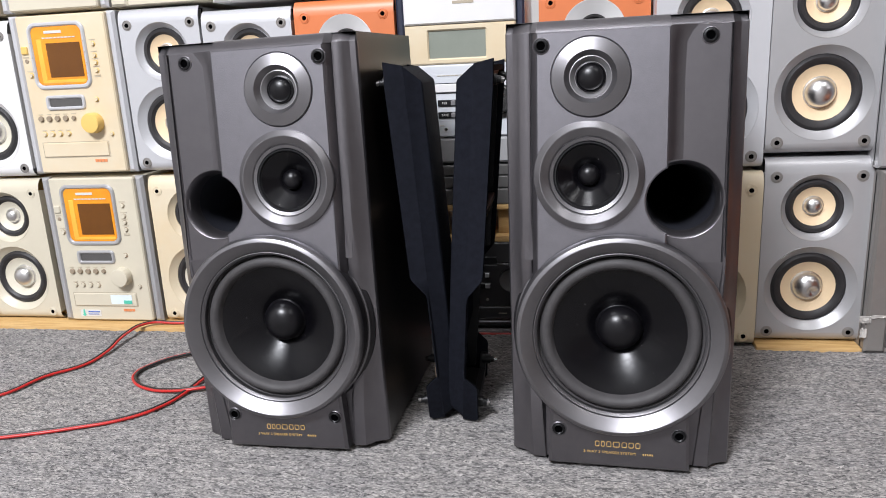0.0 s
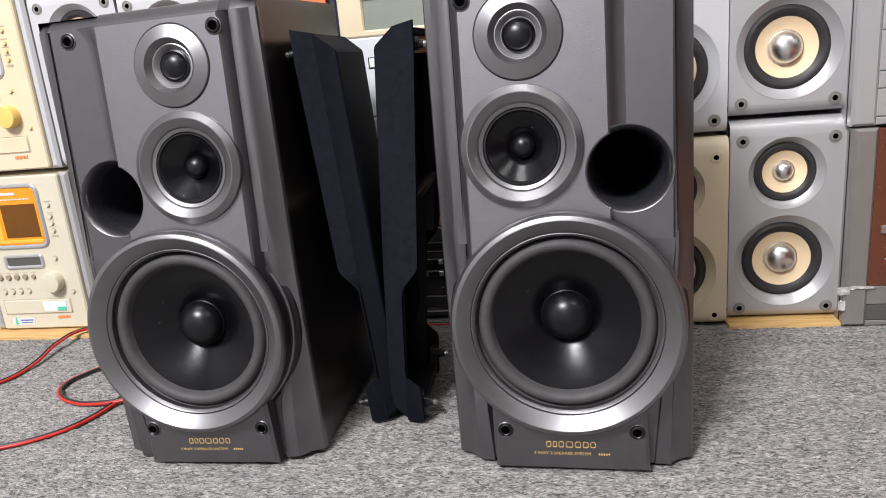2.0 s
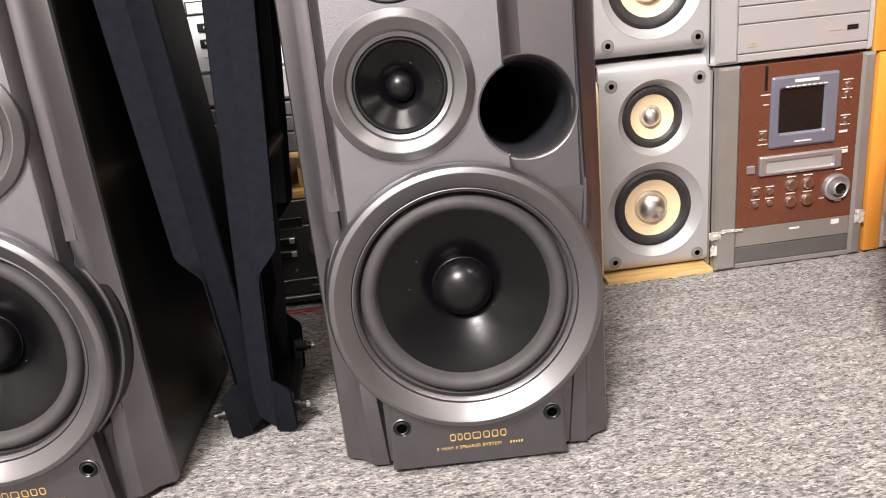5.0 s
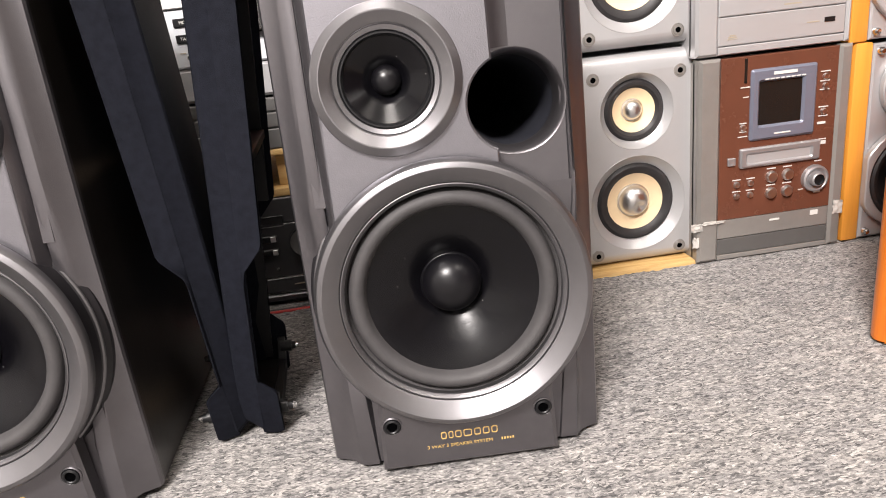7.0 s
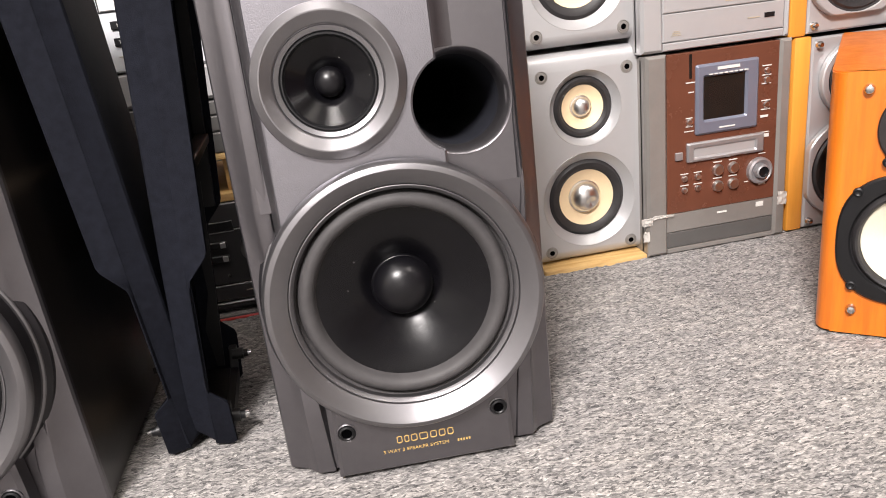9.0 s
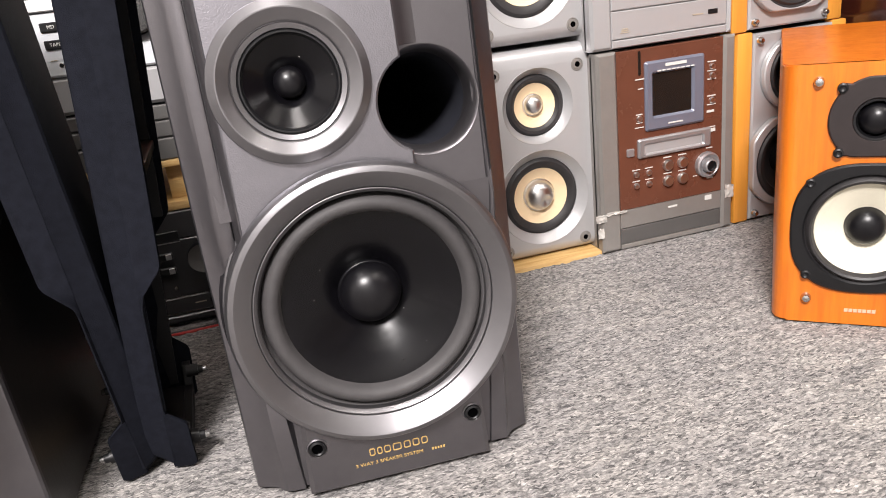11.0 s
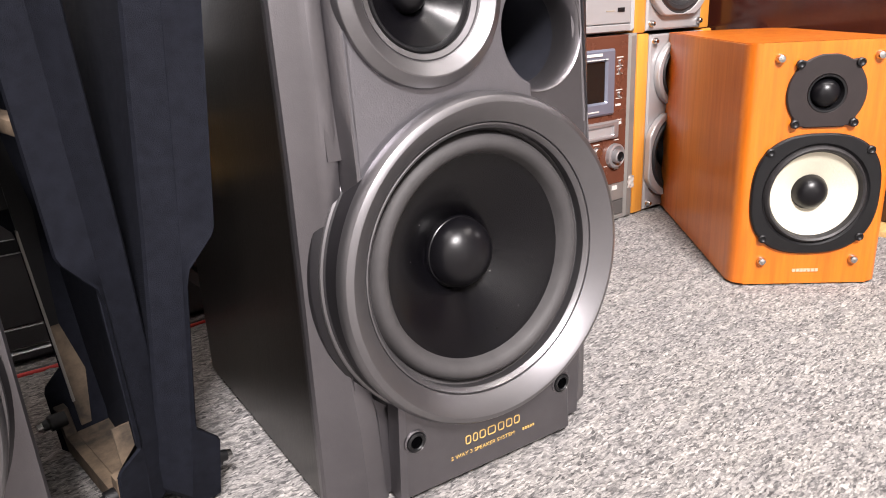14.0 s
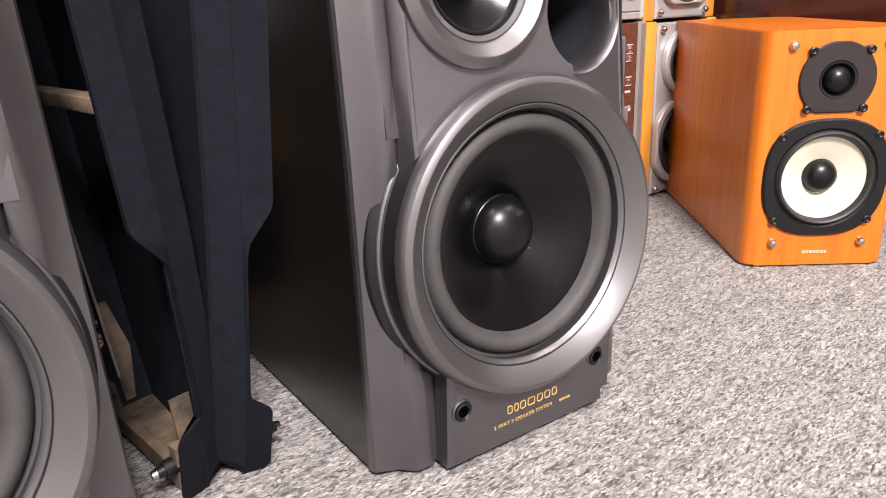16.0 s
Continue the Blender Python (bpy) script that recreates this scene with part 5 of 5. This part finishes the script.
# ---------------------------------------------------------------- the cherry bookshelf speaker
def bookshelf_speaker(m):
    sp = thing("bookshelf_speaker", "orange cherry bookshelf speaker with white cone on the carpet", "speaker", m)
    hw, h, d, ch = 0.0575, 0.2265, 0.300, 0.0118
    bm = bmesh.new()
    sec = [(-hw, 0.0), (hw, 0.0), (hw + ch * 0.38, 0.0010), (hw + ch * 0.72, 0.0042), (hw + ch * 0.93, 0.0095), (hw + ch, 0.0170), (hw + ch, d), (-hw - ch, d), (-hw - ch, 0.0170), (-hw - ch * 0.93, 0.0095), (-hw - ch * 0.72, 0.0042), (-hw - ch * 0.38, 0.0010)]
    lo = [bm.verts.new((x, y, 0.001)) for x, y in sec]
    hi = [bm.verts.new((x, y, h)) for x, y in sec]
    for k in range(1, len(sec)):
        q = (k + 1) % len(sec)
        bm.faces.new((lo[k], lo[q], hi[q], hi[k]))
    bm.faces.new(lo)
    bm.faces.new(hi)
    bmesh.ops.bevel(bm, geom=[e for e in bm.edges if e.verts[0].co.z == e.verts[1].co.z and not e.is_boundary], offset=0.0012, segments=2, affect="EDGES")
    part("cabinet", bm, ORANGE, sp, "orange cherry veneer cabinet", 40)
    part("front_baffle", plate([(-hw, 0.001), (hw, 0.001), (hw, h), (-hw, h)], [circle(0, 0.1814, 0.0170, 40), circle(0, 0.0890, 0.0480, 64)], 0, 0.004), ORANGE, sp)
    # tweeter plate: a disc with four ears
    tz, tr = 0.1814, 0.0345
    pts = []
    for k in range(96):
        a = TAU * k / 96
        off = abs((math.degrees(a) % 90) - (47 if (math.degrees(a) // 90) % 2 == 0 else 43)) / 6
        r = tr + 0.0050 * math.exp(-off ** 4)
        pts.append((r * math.cos(a), tz + max(-0.0300, min(0.0340, r * math.sin(a)))))
    tw = part("tweeter", plate(pts, [circle(0, tz, 0.0165, 40)], -0.003, 0.001, 0.001), BROWNGREY, sp, "dark brown grey tweeter plate", 30)
    part("horn", lathe([(0.0166, -0.003), (0.0150, -0.0028), (0.0128, 0.002), (0.0126, 0.003)], pose(0, 0, tz), 40), BLACKP, tw)
    part("dome", lathe([(0.0130, 0.0028)] + [(0.0126 * math.cos(a), 0.002 - 0.0105 * math.sin(a)) for a in [k * math.pi / 20 for k in range(0, 10)]] + [(0, -0.0085)], pose(0, 0, tz), 40), CAP, tw, "glossy black dome")
    # woofer with a squared-off basket
    wz = 0.0890
    pts = []
    for k in range(96):
        a = TAU * k / 96
        p = 2.6
        r = 0.0570 / ((abs(math.cos(a)) ** p + abs(math.sin(a)) ** p) ** (1 / p))
        r = min(r, 0.0625)
        pts.append((r * math.cos(a) * 1.015, wz + r * math.sin(a)))
    wf = part("woofer", plate(pts, [circle(0, wz, 0.0470, 64)], -0.004, 0.001, 0.0015), BLACKP, sp, "matt black woofer basket", 30)
    part("surround", lathe([(0.0472, -0.003), (0.0462, -0.0015), (0.0452, -0.0045), (0.0434, -0.0060), (0.0416, -0.0048), (0.0402, -0.001), (0.0396, 0.0)], pose(0, 0, wz), 72), RUBBER, wf)
    part("cone", lathe([(0.0398, -0.0002)] + [(0.0390 - 0.0225 * k / 28, 0.0008 + 0.0097 * k / 28 + (0.00005 if k % 2 else -0.00005)) for k in range(29)] + [(0.0150, 0.0110)], pose(0, 0, wz), 144), CONEWHITE, wf, "white woven cone")
    part("dust_cap", lathe([(0.0168, 0.0110), (0.0160, 0.0085)] + [(0.0156 * math.cos(a), 0.0085 - 0.0115 * math.sin(a)) for a in [k * math.pi / 20 for k in range(1, 10)]] + [(0, -0.003)], pose(0, 0, wz), 48), CAP, wf, "black dust cap")
    for x, z in ((-0.0255, tz + 0.0262), (0.0255, tz + 0.0262), (-0.0255, tz - 0.0262), (0.0255, tz - 0.0262), (-0.0440, wz + 0.0410), (0.0440, wz + 0.0410), (-0.0440, wz - 0.0410), (0.0440, wz - 0.0410)):
        part("screw", lathe([(0.0040, -0.003), (0.0038, -0.0050), (0.0026, -0.0056), (0.0016, -0.0048), (0, -0.0046)], pose(x, 0, z), 18), BLACKP, sp, "black screw")
    for x, z in ((-0.0423, 0.0249), (0.0423, 0.0249), (-0.0423, 0.2127), (0.0423, 0.2127)):
        part("stud", lathe([(0.0042, 0.001), (0.0042, -0.003), (0.0030, -0.0052), (0.0012, -0.0060), (0, -0.0060)], pose(x, 0, z), 18), STEEL, sp, "shiny steel stud")
    bars([(-0.012 + 0.0035 * k, -0.0092 + 0.0035 * k, 0.0128, 0.0158) for k in range(7)], mat("silver_print", (0.72, 0.55, 0.40), 0.3, 0.4, 0.05), sp, 0.0, "brand_mark")
    return sp


bookshelf_speaker(pose(0.4724, 0.0291, 0, 0, 0, -40.0))

# ---------------------------------------------------------------- dark cabinet along the side
def maroon_cabinet():
    c = thing("floor_speaker", "large dark maroon lacquered cabinet on a pine board", "cabinet", pose(0.706, -0.08, 0.0065))
    part("cabinet", box(0.0, 0.30, -0.34, 0.760, 0.0, 0.62, 0.004), MAROON, c)
    part("plinth", box(0.004, 0.296, -0.336, 0.756, -0.0004, 0.012), BLACKP, c, "black foot of the cabinet")
    return c


maroon_cabinet()

# ---------------------------------------------------------------- speaker cable
def cable(name, pts, label):
    """A flat twin lead: a red core and a black core side by side."""
    c = thing(name, label, "cable")
    for shift, material, tag in ((0.0, RED, "red core"), (0.0032, BLACKC, "black core")):
        cu = bpy.data.curves.new(name, "CURVE")
        cu.dimensions, cu.bevel_depth, cu.bevel_resolution, cu.resolution_u = "3D", 0.0018, 3, 10
        s = cu.splines.new("BEZIER")
        s.bezier_points.add(len(pts) - 1)
        for k, (x, y, z) in enumerate(pts):
            a, b = Vector(pts[max(0, k - 1)]), Vector(pts[min(len(pts) - 1, k + 1)])
            t = (b - a).normalized()
            p = s.bezier_points[k]
            p.co = Vector((x, y, z)) + Vector((-t.y, t.x, 0)) * shift + Vector((0, 0, 0.0006 if shift else 0))
            p.handle_left_type = p.handle_right_type = "AUTO"
        tmp = bpy.data.objects.new(name, cu)
        scene.collection.objects.link(tmp)
        bpy.context.view_layer.update()
        me = bpy.data.meshes.new_from_object(tmp.evaluated_get(bpy.context.evaluated_depsgraph_get()))
        bpy.data.objects.remove(tmp)
        me.materials.clear()
        me.materials.append(material)
        me.shade_smooth()
        ob = new("core", me)
        ob.parent = c
        tagged(ob, tag)
    return c


cable("speaker_cable", [(-0.90, 0.02, 0.002), (-0.80, 0.045, 0.002), (-0.689, 0.100, 0.002), (-0.668, 0.154, 0.003), (-0.640, 0.196, 0.002), (-0.634, 0.236, 0.004), (-0.637, 0.290, 0.010), (-0.628, 0.335, 0.010), (-0.590, 0.345, 0.007), (-0.52, 0.350, 0.007), (-0.44, 0.34, 0.007)], "red and black twin speaker cable snaking over the carpet")
cable("speaker_cable", [(-0.90, -0.09, 0.002), (-0.75, -0.045, 0.002), (-0.605, 0.001, 0.002), (-0.540, 0.026, 0.002), (-0.484, 0.057, 0.002), (-0.461, 0.089, 0.002), (-0.450, 0.125, 0.003), (-0.446, 0.170, 0.003), (-0.42, 0.25, 0.003)], "red and black twin speaker cable lying loose on the carpet")
cable("speaker_cable", [(-0.43, 0.275, 0.003), (-0.516, 0.235, 0.003), (-0.547, 0.198, 0.002), (-0.551, 0.174, 0.002), (-0.540, 0.152, 0.002), (-0.508, 0.130, 0.002), (-0.474, 0.124, 0.003), (-0.430, 0.134, 0.005), (-0.40, 0.16, 0.003)], "loop of red and black cable beside the speaker")
cable("speaker_cable", [(-0.20, 0.345, -0.0004), (-0.12, 0.342, -0.0004), (-0.04, 0.344, -0.0004), (0.03, 0.350, -0.0004)], "red and black cable lying under the silver stereo")
